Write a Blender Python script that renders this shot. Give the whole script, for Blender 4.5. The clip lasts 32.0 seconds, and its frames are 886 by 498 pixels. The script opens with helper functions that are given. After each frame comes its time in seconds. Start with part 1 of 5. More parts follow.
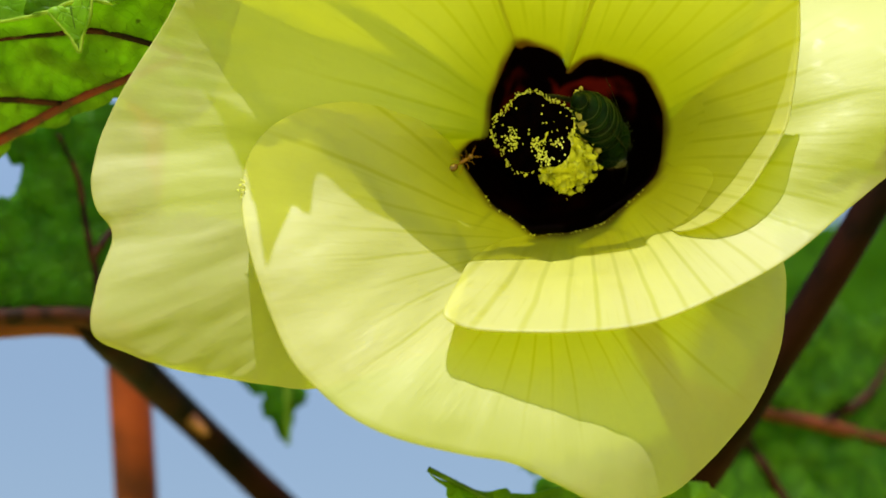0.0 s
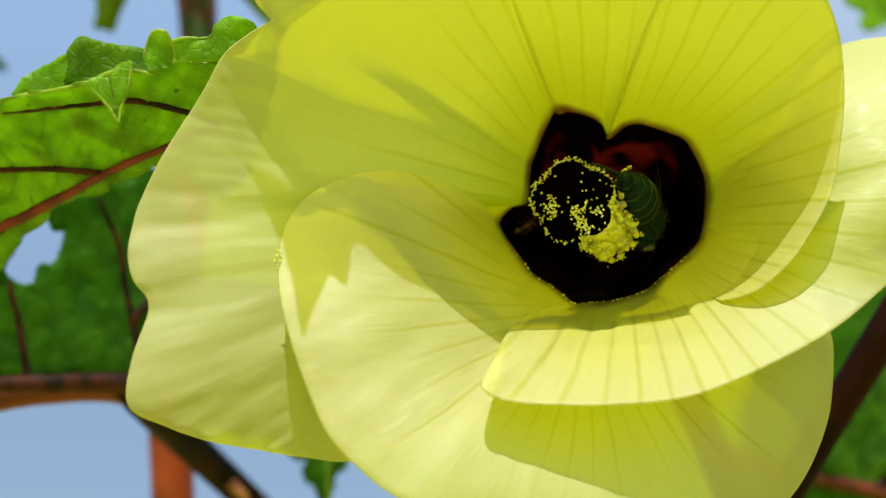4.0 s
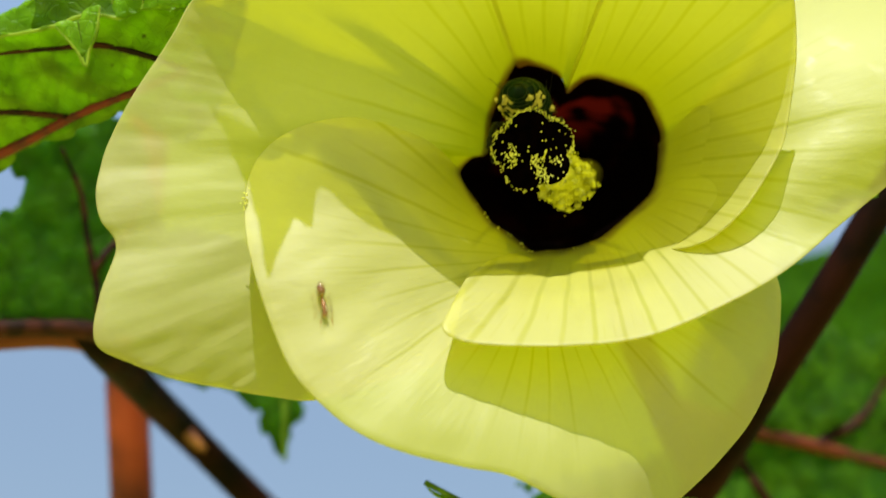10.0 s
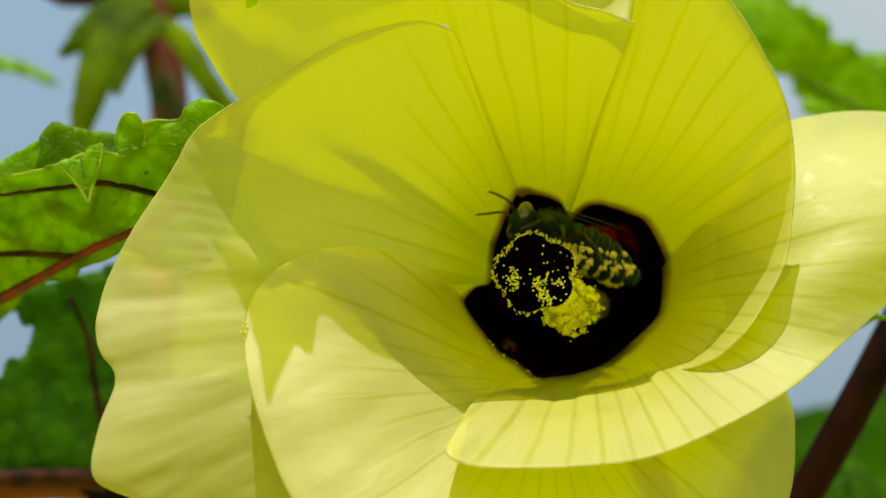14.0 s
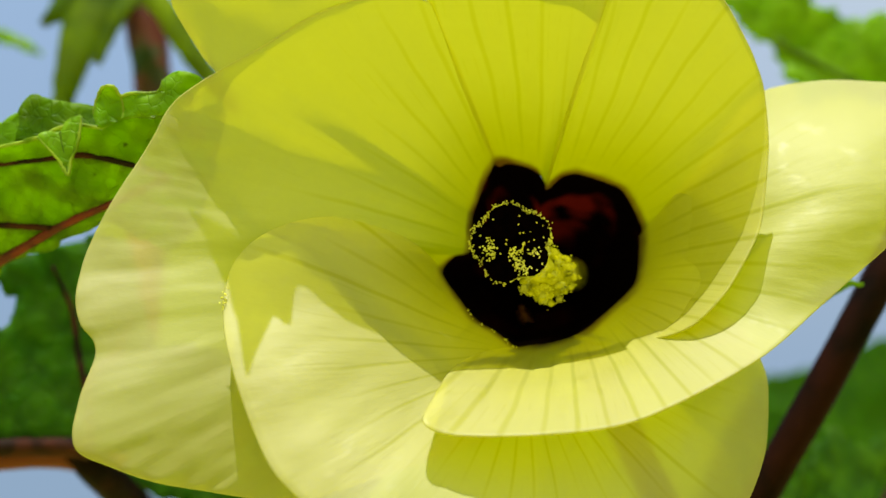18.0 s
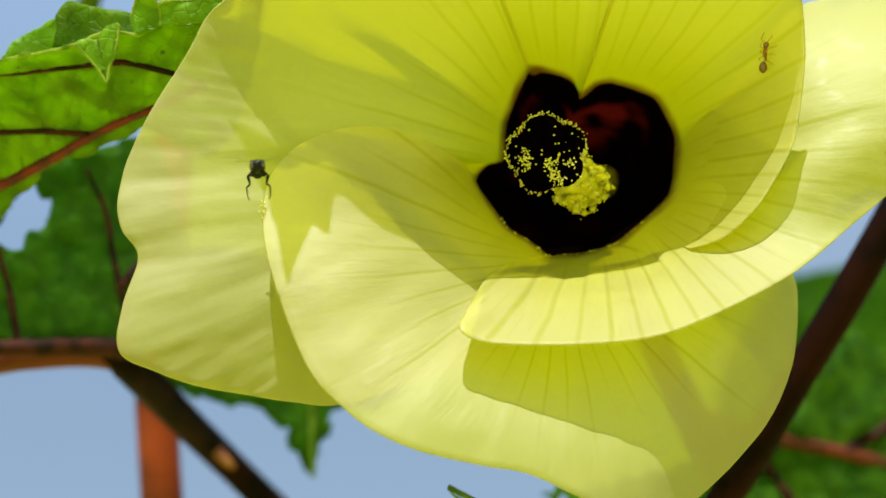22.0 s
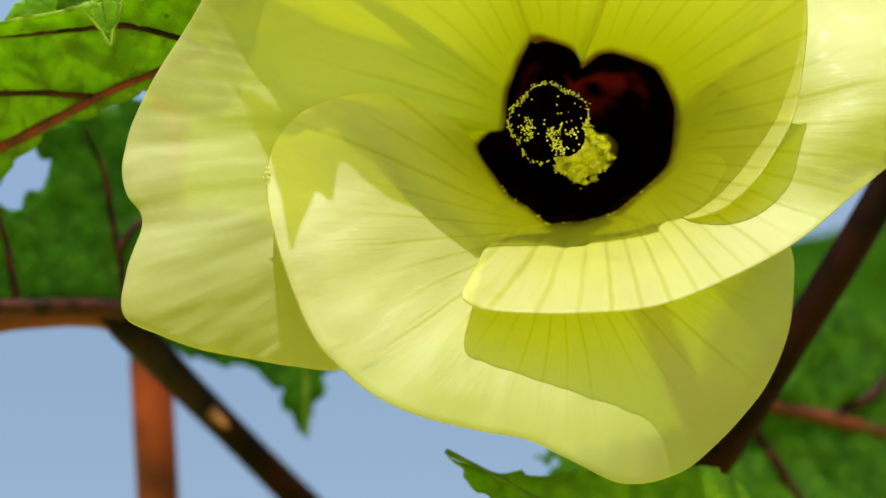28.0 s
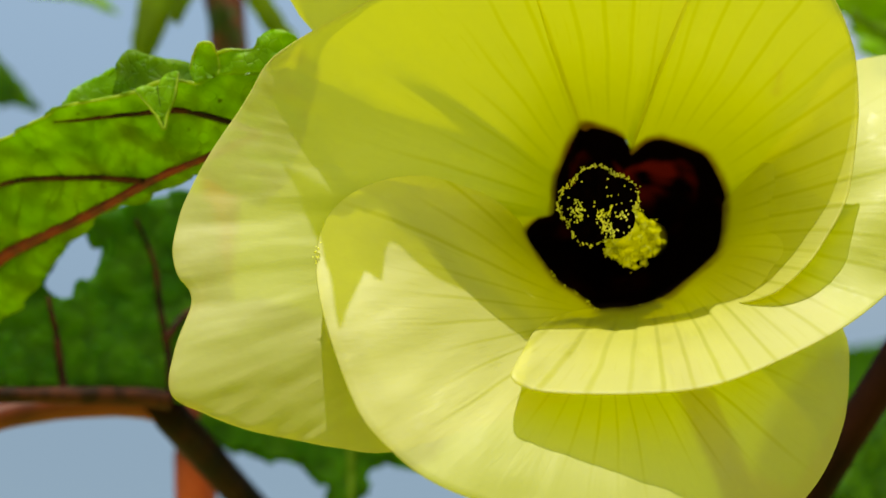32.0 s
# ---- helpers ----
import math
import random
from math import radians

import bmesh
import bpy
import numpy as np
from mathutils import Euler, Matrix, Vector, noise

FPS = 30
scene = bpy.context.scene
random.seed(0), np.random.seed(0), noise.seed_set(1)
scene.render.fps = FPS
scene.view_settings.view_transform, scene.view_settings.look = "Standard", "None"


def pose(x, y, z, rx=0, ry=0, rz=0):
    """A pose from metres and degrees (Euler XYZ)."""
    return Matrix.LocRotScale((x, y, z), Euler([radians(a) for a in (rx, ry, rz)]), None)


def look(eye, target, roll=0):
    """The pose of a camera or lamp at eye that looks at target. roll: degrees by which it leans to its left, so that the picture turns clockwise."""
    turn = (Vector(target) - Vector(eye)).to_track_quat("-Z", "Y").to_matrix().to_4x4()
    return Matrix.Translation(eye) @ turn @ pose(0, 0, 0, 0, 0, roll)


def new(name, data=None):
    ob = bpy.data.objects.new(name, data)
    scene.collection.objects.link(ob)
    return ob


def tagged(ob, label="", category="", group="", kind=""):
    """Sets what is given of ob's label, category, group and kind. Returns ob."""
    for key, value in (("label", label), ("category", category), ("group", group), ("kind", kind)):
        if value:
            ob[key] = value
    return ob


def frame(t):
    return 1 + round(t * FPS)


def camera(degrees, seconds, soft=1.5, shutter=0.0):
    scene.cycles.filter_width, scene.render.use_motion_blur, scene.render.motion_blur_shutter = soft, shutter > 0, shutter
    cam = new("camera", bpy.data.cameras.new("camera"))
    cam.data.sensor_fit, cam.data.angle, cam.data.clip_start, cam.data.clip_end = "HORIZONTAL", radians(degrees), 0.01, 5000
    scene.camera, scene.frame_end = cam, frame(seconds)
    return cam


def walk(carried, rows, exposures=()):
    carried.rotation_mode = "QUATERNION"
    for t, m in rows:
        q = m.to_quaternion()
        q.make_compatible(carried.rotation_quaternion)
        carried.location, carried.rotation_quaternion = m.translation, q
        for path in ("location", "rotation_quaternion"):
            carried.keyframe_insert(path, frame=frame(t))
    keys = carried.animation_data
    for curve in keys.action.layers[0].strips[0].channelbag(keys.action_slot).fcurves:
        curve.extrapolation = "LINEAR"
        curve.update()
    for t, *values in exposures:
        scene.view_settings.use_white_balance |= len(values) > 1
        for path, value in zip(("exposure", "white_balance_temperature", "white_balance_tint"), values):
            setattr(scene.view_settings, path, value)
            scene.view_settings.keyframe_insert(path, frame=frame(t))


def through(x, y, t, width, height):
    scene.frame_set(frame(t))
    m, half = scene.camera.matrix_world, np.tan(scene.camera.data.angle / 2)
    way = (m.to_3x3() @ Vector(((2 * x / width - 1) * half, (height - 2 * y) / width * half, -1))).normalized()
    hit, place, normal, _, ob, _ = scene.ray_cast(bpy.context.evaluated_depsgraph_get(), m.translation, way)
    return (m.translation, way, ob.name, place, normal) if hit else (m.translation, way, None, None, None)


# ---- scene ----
cam = camera(36.0, 32.0, shutter=0.5)
cam.data.dof.use_dof, cam.data.dof.focus_distance, cam.data.dof.aperture_fstop = True, 0.113, 26.0
PATH = [
    (0, 0.00106, 0.00153, 1.50154, 114.396, 0.888, -0.960),
    (0.5, 0.00136, 0.00190, 1.50151, 113.398, 0.946, -0.953),
    (1, 0.00147, 0.00252, 1.50167, 112.948, 0.751, -0.817),
    (1.5, 0.00206, 0.00279, 1.50203, 112.994, 0.451, -0.213),
    (2, 0.00168, 0.00256, 1.50234, 113.468, 0.622, -0.006),
    (2.5, 0.00200, 0.00277, 1.50239, 114.510, 0.419, 0.226),
    (3, 0.00160, 0.00255, 1.50239, 115.569, 0.419, 0.260),
    (3.5, 0.00224, 0.00249, 1.50300, 116.700, 0.174, 1.014),
    (5.5, -0.00091, 0.00071, 1.50352, 116.643, 0.415, -0.050),
    (6, -0.00084, 0.00020, 1.50393, 115.244, 0.452, -0.153),
    (6.5, -0.00120, -0.00032, 1.50312, 114.507, 0.438, -0.293),
    (7, -0.00116, 0.00026, 1.50262, 114.305, 0.132, -0.032),
    (7.5, -0.00036, 0.00054, 1.50243, 114.189, -0.253, 0.856),
    (8, -0.00120, -0.00003, 1.50217, 114.224, -0.462, 0.772),
    (8.5, -0.00156, -0.00058, 1.50110, 114.156, -0.224, 0.272),
    (9, -0.00002, -0.00001, 1.50002, 114.000, -0.000, -0.000),
    (9.5, 0.00027, -0.00001, 1.50012, 114.068, -0.025, -1.181),
    (10, 0.00078, 0.00057, 1.50028, 115.387, 0.371, -1.364),
    (10.5, 0.00149, 0.00206, 1.49923, 118.103, 0.786, -0.936),
    (11, 0.00247, 0.00240, 1.49977, 119.947, 0.953, -0.347),
    (11.5, 0.00287, 0.00192, 1.49985, 121.705, 1.235, 0.051),
    (12, 0.00209, 0.00195, 1.49906, 123.319, 1.542, -0.060),
    (12.5, 0.00167, 0.00143, 1.49917, 123.372, 1.703, -0.072),
    (13, 0.00223, 0.00209, 1.49861, 123.487, 1.494, 0.108),
    (13.5, 0.00251, 0.00266, 1.49812, 123.178, 1.351, 0.140),
    (14, 0.00263, 0.00324, 1.49741, 122.583, 1.123, 0.227),
    (14.5, 0.00255, 0.00323, 1.49742, 121.203, 0.744, 0.536),
    (16.5, 0.00178, 0.00172, 1.49800, 118.255, 0.536, 0.794),
    (17, 0.00275, 0.00196, 1.49783, 119.270, 0.701, 0.568),
    (17.5, 0.00319, 0.00202, 1.49780, 120.306, 1.146, 0.174),
    (18, 0.00370, 0.00210, 1.49730, 121.074, 1.575, 0.006),
    (18.5, 0.00383, 0.00098, 1.49773, 120.570, 2.006, -0.147),
    (19, 0.00302, 0.00056, 1.49729, 119.728, 2.216, -0.469),
    (19.5, 0.00248, 0.00066, 1.49744, 118.609, 1.949, -0.443),
    (20, 0.00220, 0.00069, 1.49759, 117.920, 1.547, -0.253),
    (20.5, 0.00258, 0.00079, 1.49783, 117.388, 1.212, 0.092),
    (21, 0.00250, 0.00060, 1.49782, 117.007, 1.125, 0.140),
    (21.5, 0.00245, 0.00048, 1.49770, 116.798, 0.994, 0.259),
    (22, 0.00198, 0.00024, 1.49777, 116.643, 0.939, 0.382),
    (22.5, 0.00228, 0.00006, 1.49772, 116.702, 0.586, 0.893),
    (23, 0.00217, -0.00035, 1.49791, 116.757, 0.252, 1.529),
    (23.5, 0.00115, -0.00037, 1.49781, 117.168, -0.174, 2.102),
    (24, 0.00038, -0.00063, 1.49794, 117.459, -0.562, 2.600),
    (24.5, -0.00029, -0.00123, 1.49810, 117.601, -0.695, 2.732),
    (25, -0.00083, -0.00137, 1.49776, 117.763, -0.461, 2.231),
    (25.5, -0.00103, -0.00132, 1.49775, 117.351, -0.098, 1.463),
    (26, 0.00080, -0.00066, 1.49777, 116.650, -0.304, 1.202),
    (26.5, -0.00107, -0.00128, 1.49773, 115.574, 0.741, -0.239),
    (28.5, 0.00090, -0.00067, 1.49809, 114.872, 0.556, -0.494),
    (29, 0.00092, 0.00014, 1.49698, 115.739, 0.344, -0.242),
    (29.5, 0.00105, 0.00046, 1.49646, 116.714, 0.140, 0.045),
    (30, 0.00056, 0.00051, 1.49596, 118.294, 0.171, 0.046),
    (30.5, 0.00044, 0.00031, 1.49625, 119.824, 0.127, 0.278),
    (31, 0.00097, 0.00077, 1.49623, 120.883, -0.416, 0.811),
    (31.5, 0.00061, 0.00095, 1.49580, 120.821, -0.662, 1.050),
    (32, 0.00019, 0.00086, 1.49563, 119.802, -0.633, 0.994),
]
EXPOSURES = [
    (0.0, 0.74, 6440, 10), (5.5, 0.72, 6440, 10), (9.0, 0.74, 6420, 10), (10.0, 0.72, 6520, 10), (11.0, 0.66, 6850, 8), (12.0, 0.52, 7800, 2),
    (13.0, 0.49, 8050, 1), (14.0, 0.53, 7700, 2), (14.5, 0.58, 7250, 4), (16.5, 0.69, 6740, 8), (18.0, 0.63, 6860, 8), (19.0, 0.69, 6660, 9),
    (20.5, 0.71, 6620, 9), (23.0, 0.67, 6740, 8), (25.0, 0.61, 7000, 7), (26.5, 0.70, 6600, 9), (28.5, 0.70, 6560, 9), (30.0, 0.64, 6780, 8),
    (31.0, 0.57, 7400, 4), (32.0, 0.57, 7400, 4)]
walk(cam, [(t, pose(x, y, z, rx, ry, rz)) for t, x, y, z, rx, ry, rz in PATH], EXPOSURES)

# The flower's own frame: x right, y up, z out of its throat; lengths in it are millimetres.
MM = 0.001
FLOWER = pose(0, 0, 1.5, 114, 0, 0) @ Matrix.Translation((0.015286, 0.011346, -0.12675))


# ---- node helpers ----
def nodes_of(name):
    m = bpy.data.materials.new(name)
    m.use_nodes = True
    m.node_tree.nodes.clear()
    return m, m.node_tree.nodes, m.node_tree.links


def put(n, kind, **values):
    node = n.new(kind)
    for key, value in values.items():
        node.inputs[key.replace("_", " ")].default_value = value
    return node


def calc(n, links, op, a, b=None, clamp=False):
    node = n.new("ShaderNodeMath")
    node.operation, node.use_clamp = op, clamp
    for i, v in enumerate((a, b)):
        if v is None:
            continue
        if isinstance(v, (int, float)):
            node.inputs[i].default_value = v
        else:
            links.new(v, node.inputs[i])
    return node.outputs[0]


def blend(n, links, fac, a, b):
    node = n.new("ShaderNodeMix")
    node.data_type = "RGBA"
    for i, v in ((0, fac), (6, a), (7, b)):
        if isinstance(v, (int, float)):
            node.inputs[i].default_value = v
        elif isinstance(v, tuple):
            node.inputs[i].default_value = (*v, 1)
        else:
            links.new(v, node.inputs[i])
    return node.outputs[2]


def noise_of(n, links, scale, detail=4, rough=0.55):
    co = n.new("ShaderNodeTexCoord")
    tex = put(n, "ShaderNodeTexNoise", Scale=scale, Detail=detail, Roughness=rough)
    links.new(co.outputs["Object"], tex.inputs["Vector"])
    return tex.outputs[0]


def ramp(n, links, fac, lo, hi):
    node = put(n, "ShaderNodeMapRange", From_Min=lo, From_Max=hi)
    node.interpolation_type = "SMOOTHSTEP"
    links.new(fac, node.inputs["Value"])
    return node.outputs[0]


# ---- world and sun ----
SUN = (FLOWER.to_3x3() @ Vector((-0.05, 0.97, 0.2425))).normalized()
world = bpy.data.worlds.new("sky")
scene.world = world
world.use_nodes = True
wn = world.node_tree.nodes
sky = wn.new("ShaderNodeTexSky")
sky.sky_type, sky.sun_disc = "NISHITA", False
sky.sun_elevation = math.asin(SUN.z)
sky.sun_rotation = math.atan2(SUN.x, SUN.y)
sky.dust_density, sky.air_density, sky.ozone_density = 2.0, 1.8, 3.0
wn["Background"].inputs["Strength"].default_value = 0.066
wl = world.node_tree.links
aim = wn.new("ShaderNodeSeparateXYZ")
wl.new(wn.new("ShaderNodeTexCoord").outputs["Generated"], aim.inputs[0])
air = blend(wn, wl, 0.6, sky.outputs[0], (2.9, 4.2, 6.4))
# thin haze that brightens the sky with height and whitens it towards the east
haze = calc(wn, wl, "MULTIPLY", ramp(wn, wl, aim.outputs[0], -0.05, 0.40), ramp(wn, wl, aim.outputs[2], 0.30, 0.75))
air = blend(wn, wl, calc(wn, wl, "MULTIPLY", haze, 0.75), air, (4.6, 5.2, 5.9))
lift_by = wn.new("ShaderNodeVectorMath")
lift_by.operation = "SCALE"
wl.new(air, lift_by.inputs[0])
wl.new(calc(wn, wl, "ADD", calc(wn, wl, "MULTIPLY", ramp(wn, wl, aim.outputs[2], 0.30, 0.72), 0.42), 1.0), lift_by.inputs["Scale"])
wl.new(lift_by.outputs[0], wn["Background"].inputs[0])
sun = new("sun", bpy.data.lights.new("sun", "SUN"))
sun.data.energy, sun.data.angle, sun.data.color = 4.8, radians(0.5), (1.0, 0.96, 0.88)
sun.matrix_world = look(SUN * 5, (0, 0, 0))


# ---- materials ----
# petal colours: skin by reflected light, flesh by light that comes through, near the foot and further out
# the deeper foot tones also paint in the shade inside the funnel
SKIN_IN, SKIN_OUT = (0.70, 0.685, 0.015), (0.63, 0.61, 0.20)
FLESH_IN, FLESH_OUT = (0.16, 0.149, 0.0), (0.315, 0.306, 0.001)
SHEER, GLOSS_LEVEL = 0.29, 0.85


def petal_material():
    """Thin yellow petal: pale waxy skin, deep yellow when light comes through it, with veins that fan from its foot."""
    m, n, links = nodes_of("petal")
    fan = n.new("ShaderNodeUVMap")
    fan.uv_map = "fan"
    sep = n.new("ShaderNodeSeparateXYZ")
    links.new(fan.outputs[0], sep.inputs[0])
    ang, rmm = sep.outputs[0], sep.outputs[1]
    foot = n.new("ShaderNodeUVMap")
    foot.uv_map = "foot"
    sep2 = n.new("ShaderNodeSeparateXYZ")
    links.new(foot.outputs[0], sep2.inputs[0])
    away = sep2.outputs[0]
    # veins: one for each half turn of the phase, each with its own length, tapering outwards
    wob = noise_of(n, links, 60.0, 2)
    turn = calc(n, links, "ADD", ang, calc(n, links, "MULTIPLY", wob, 2.0))
    which = calc(n, links, "ROUND", calc(n, links, "DIVIDE", turn, math.pi))
    own = n.new("ShaderNodeTexWhiteNoise")
    own.noise_dimensions = "1D"
    links.new(which, own.inputs["W"])
    line = calc(n, links, "ABSOLUTE", calc(n, links, "COSINE", turn))
    reach = calc(n, links, "ADD", calc(n, links, "MULTIPLY", own.outputs["Value"], 9.0), 12.5)
    along = calc(n, links, "DIVIDE", away, reach, True)
    thin_by = calc(n, links, "SUBTRACT", 1.0, calc(n, links, "MULTIPLY", calc(n, links, "SUBTRACT", 1.15, along), 0.085))
    vein = calc(n, links, "DIVIDE", calc(n, links, "SUBTRACT", line, thin_by), calc(n, links, "SUBTRACT", 1.0, thin_by), True)
    vein = calc(n, links, "MULTIPLY", vein, ramp(n, links, along, 1.0, 0.55))
    vein = calc(n, links, "MULTIPLY", vein, ramp(n, links, away, 0.2, 3.0))
    side = calc(n, links, "ADD", calc(n, links, "MULTIPLY", ang, 2.7), calc(n, links, "MULTIPLY", wob, 6.0))
    hair = calc(n, links, "MULTIPLY", ramp(n, links, calc(n, links, "ABSOLUTE", calc(n, links, "COSINE", side)), 0.93, 1.0), ramp(n, links, noise_of(n, links, 260.0, 2), 0.50, 0.66))
    hair = calc(n, links, "MULTIPLY", hair, ramp(n, links, away, 20.0, 12.0))
    mark = calc(n, links, "MAXIMUM", calc(n, links, "MULTIPLY", vein, calc(n, links, "ADD", calc(n, links, "MULTIPLY", own.outputs["Value"], 0.30), 0.55)), calc(n, links, "MULTIPLY", hair, 0.22))
    fine = noise_of(n, links, 900.0, 3)
    tone = noise_of(n, links, 70.0, 3)
    outer = ramp(n, links, away, 0.5, 8.0)
    skin = blend(n, links, outer, SKIN_IN, SKIN_OUT)
    skin = blend(n, links, calc(n, links, "MULTIPLY", tone, 0.22), skin, (0.62, 0.70, 0.11))
    skin = blend(n, links, mark, skin, (0.46, 0.47, 0.005))
    flesh = blend(n, links, outer, FLESH_IN, FLESH_OUT)
    flesh = blend(n, links, calc(n, links, "MULTIPLY", fine, 0.12), flesh, (0.38, 0.40, 0.0))
    flesh = blend(n, links, calc(n, links, "MULTIPLY", mark, 0.30), flesh, (0.24, 0.26, 0.0))
    # one small brown blemish on the lower petal
    place = n.new("ShaderNodeVectorMath")
    place.operation, place.inputs[1].default_value = "DISTANCE", (-0.0247, -0.00155, 0.0130)
    links.new(n.new("ShaderNodeTexCoord").outputs["Object"], place.inputs[0])
    skin = blend(n, links, calc(n, links, "MULTIPLY", ramp(n, links, place.outputs["Value"], 0.0016, 0.0003), 0.5), skin, (0.30, 0.28, 0.01))
    # the very foot is flushed with the throat's maroon
    flush = ramp(n, links, calc(n, links, "ADD", away, calc(n, links, "MULTIPLY", noise_of(n, links, 300.0, 2), 0.8)), 1.1, 0.30)
    skin = blend(n, links, flush, skin, (0.10, 0.045, 0.003))
    flesh = blend(n, links, flush, flesh, (0.08, 0.03, 0.0))
    # fine streaks that run with the veins, and a crinkled skin
    comb = n.new("ShaderNodeCombineXYZ")
    links.new(calc(n, links, "MULTIPLY", ang, 0.8), comb.inputs[0])
    links.new(calc(n, links, "MULTIPLY", rmm, 0.22), comb.inputs[1])
    streak = put(n, "ShaderNodeTexNoise", Scale=1.6, Detail=3.5, Roughness=0.55)
    links.new(comb.outputs[0], streak.inputs["Vector"])
    height = calc(n, links, "ADD", streak.outputs[0], calc(n, links, "MULTIPLY", fine, 0.10))
    height = calc(n, links, "SUBTRACT", height, calc(n, links, "MULTIPLY", mark, 0.5))
    bump = put(n, "ShaderNodeBump", Strength=0.12, Distance=0.0005)
    links.new(height, bump.inputs["Height"])
    front = put(n, "ShaderNodeBsdfPrincipled", IOR=1.80)
    front.inputs["Specular IOR Level"].default_value = GLOSS_LEVEL
    links.new(skin, front.inputs["Base Color"])
    links.new(bump.outputs[0], front.inputs["Normal"])
    waxy = ramp(n, links, noise_of(n, links, 420.0, 3), 0.52, 0.70)
    links.new(calc(n, links, "SUBTRACT", 0.64, calc(n, links, "MULTIPLY", waxy, 0.14)), front.inputs["Roughness"])
    # normal bent towards a fixed direction, to imitate an evenly backlit glow
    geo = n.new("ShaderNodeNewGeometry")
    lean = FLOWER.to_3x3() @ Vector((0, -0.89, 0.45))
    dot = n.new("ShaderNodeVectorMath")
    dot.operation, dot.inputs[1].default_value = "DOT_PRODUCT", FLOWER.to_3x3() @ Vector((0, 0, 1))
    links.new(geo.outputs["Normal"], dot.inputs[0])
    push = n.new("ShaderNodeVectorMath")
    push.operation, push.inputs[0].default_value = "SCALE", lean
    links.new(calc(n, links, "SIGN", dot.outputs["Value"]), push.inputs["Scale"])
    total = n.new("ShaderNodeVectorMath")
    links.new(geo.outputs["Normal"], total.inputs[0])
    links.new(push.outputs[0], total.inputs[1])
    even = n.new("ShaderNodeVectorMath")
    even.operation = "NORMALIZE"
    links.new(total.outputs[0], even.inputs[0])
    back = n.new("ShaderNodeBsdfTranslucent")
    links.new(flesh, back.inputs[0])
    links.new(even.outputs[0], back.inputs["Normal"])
    mix = put(n, "ShaderNodeMixShader")
    mix.inputs[0].default_value = 0.50
    links.new(front.outputs[0], mix.inputs[1])
    links.new(back.outputs[0], mix.inputs[2])
    out = n.new("ShaderNodeOutputMaterial")
    clear = n.new("ShaderNodeBsdfTransparent")
    clear.inputs[0].default_value = (1.0, 1.0, 0.0, 1)
    thin = put(n, "ShaderNodeMixShader")
    thin.inputs[0].default_value = SHEER
    links.new(mix.outputs[0], thin.inputs[1])
    links.new(clear.outputs[0], thin.inputs[2])
    links.new(thin.outputs[0], out.inputs[0])
    return m


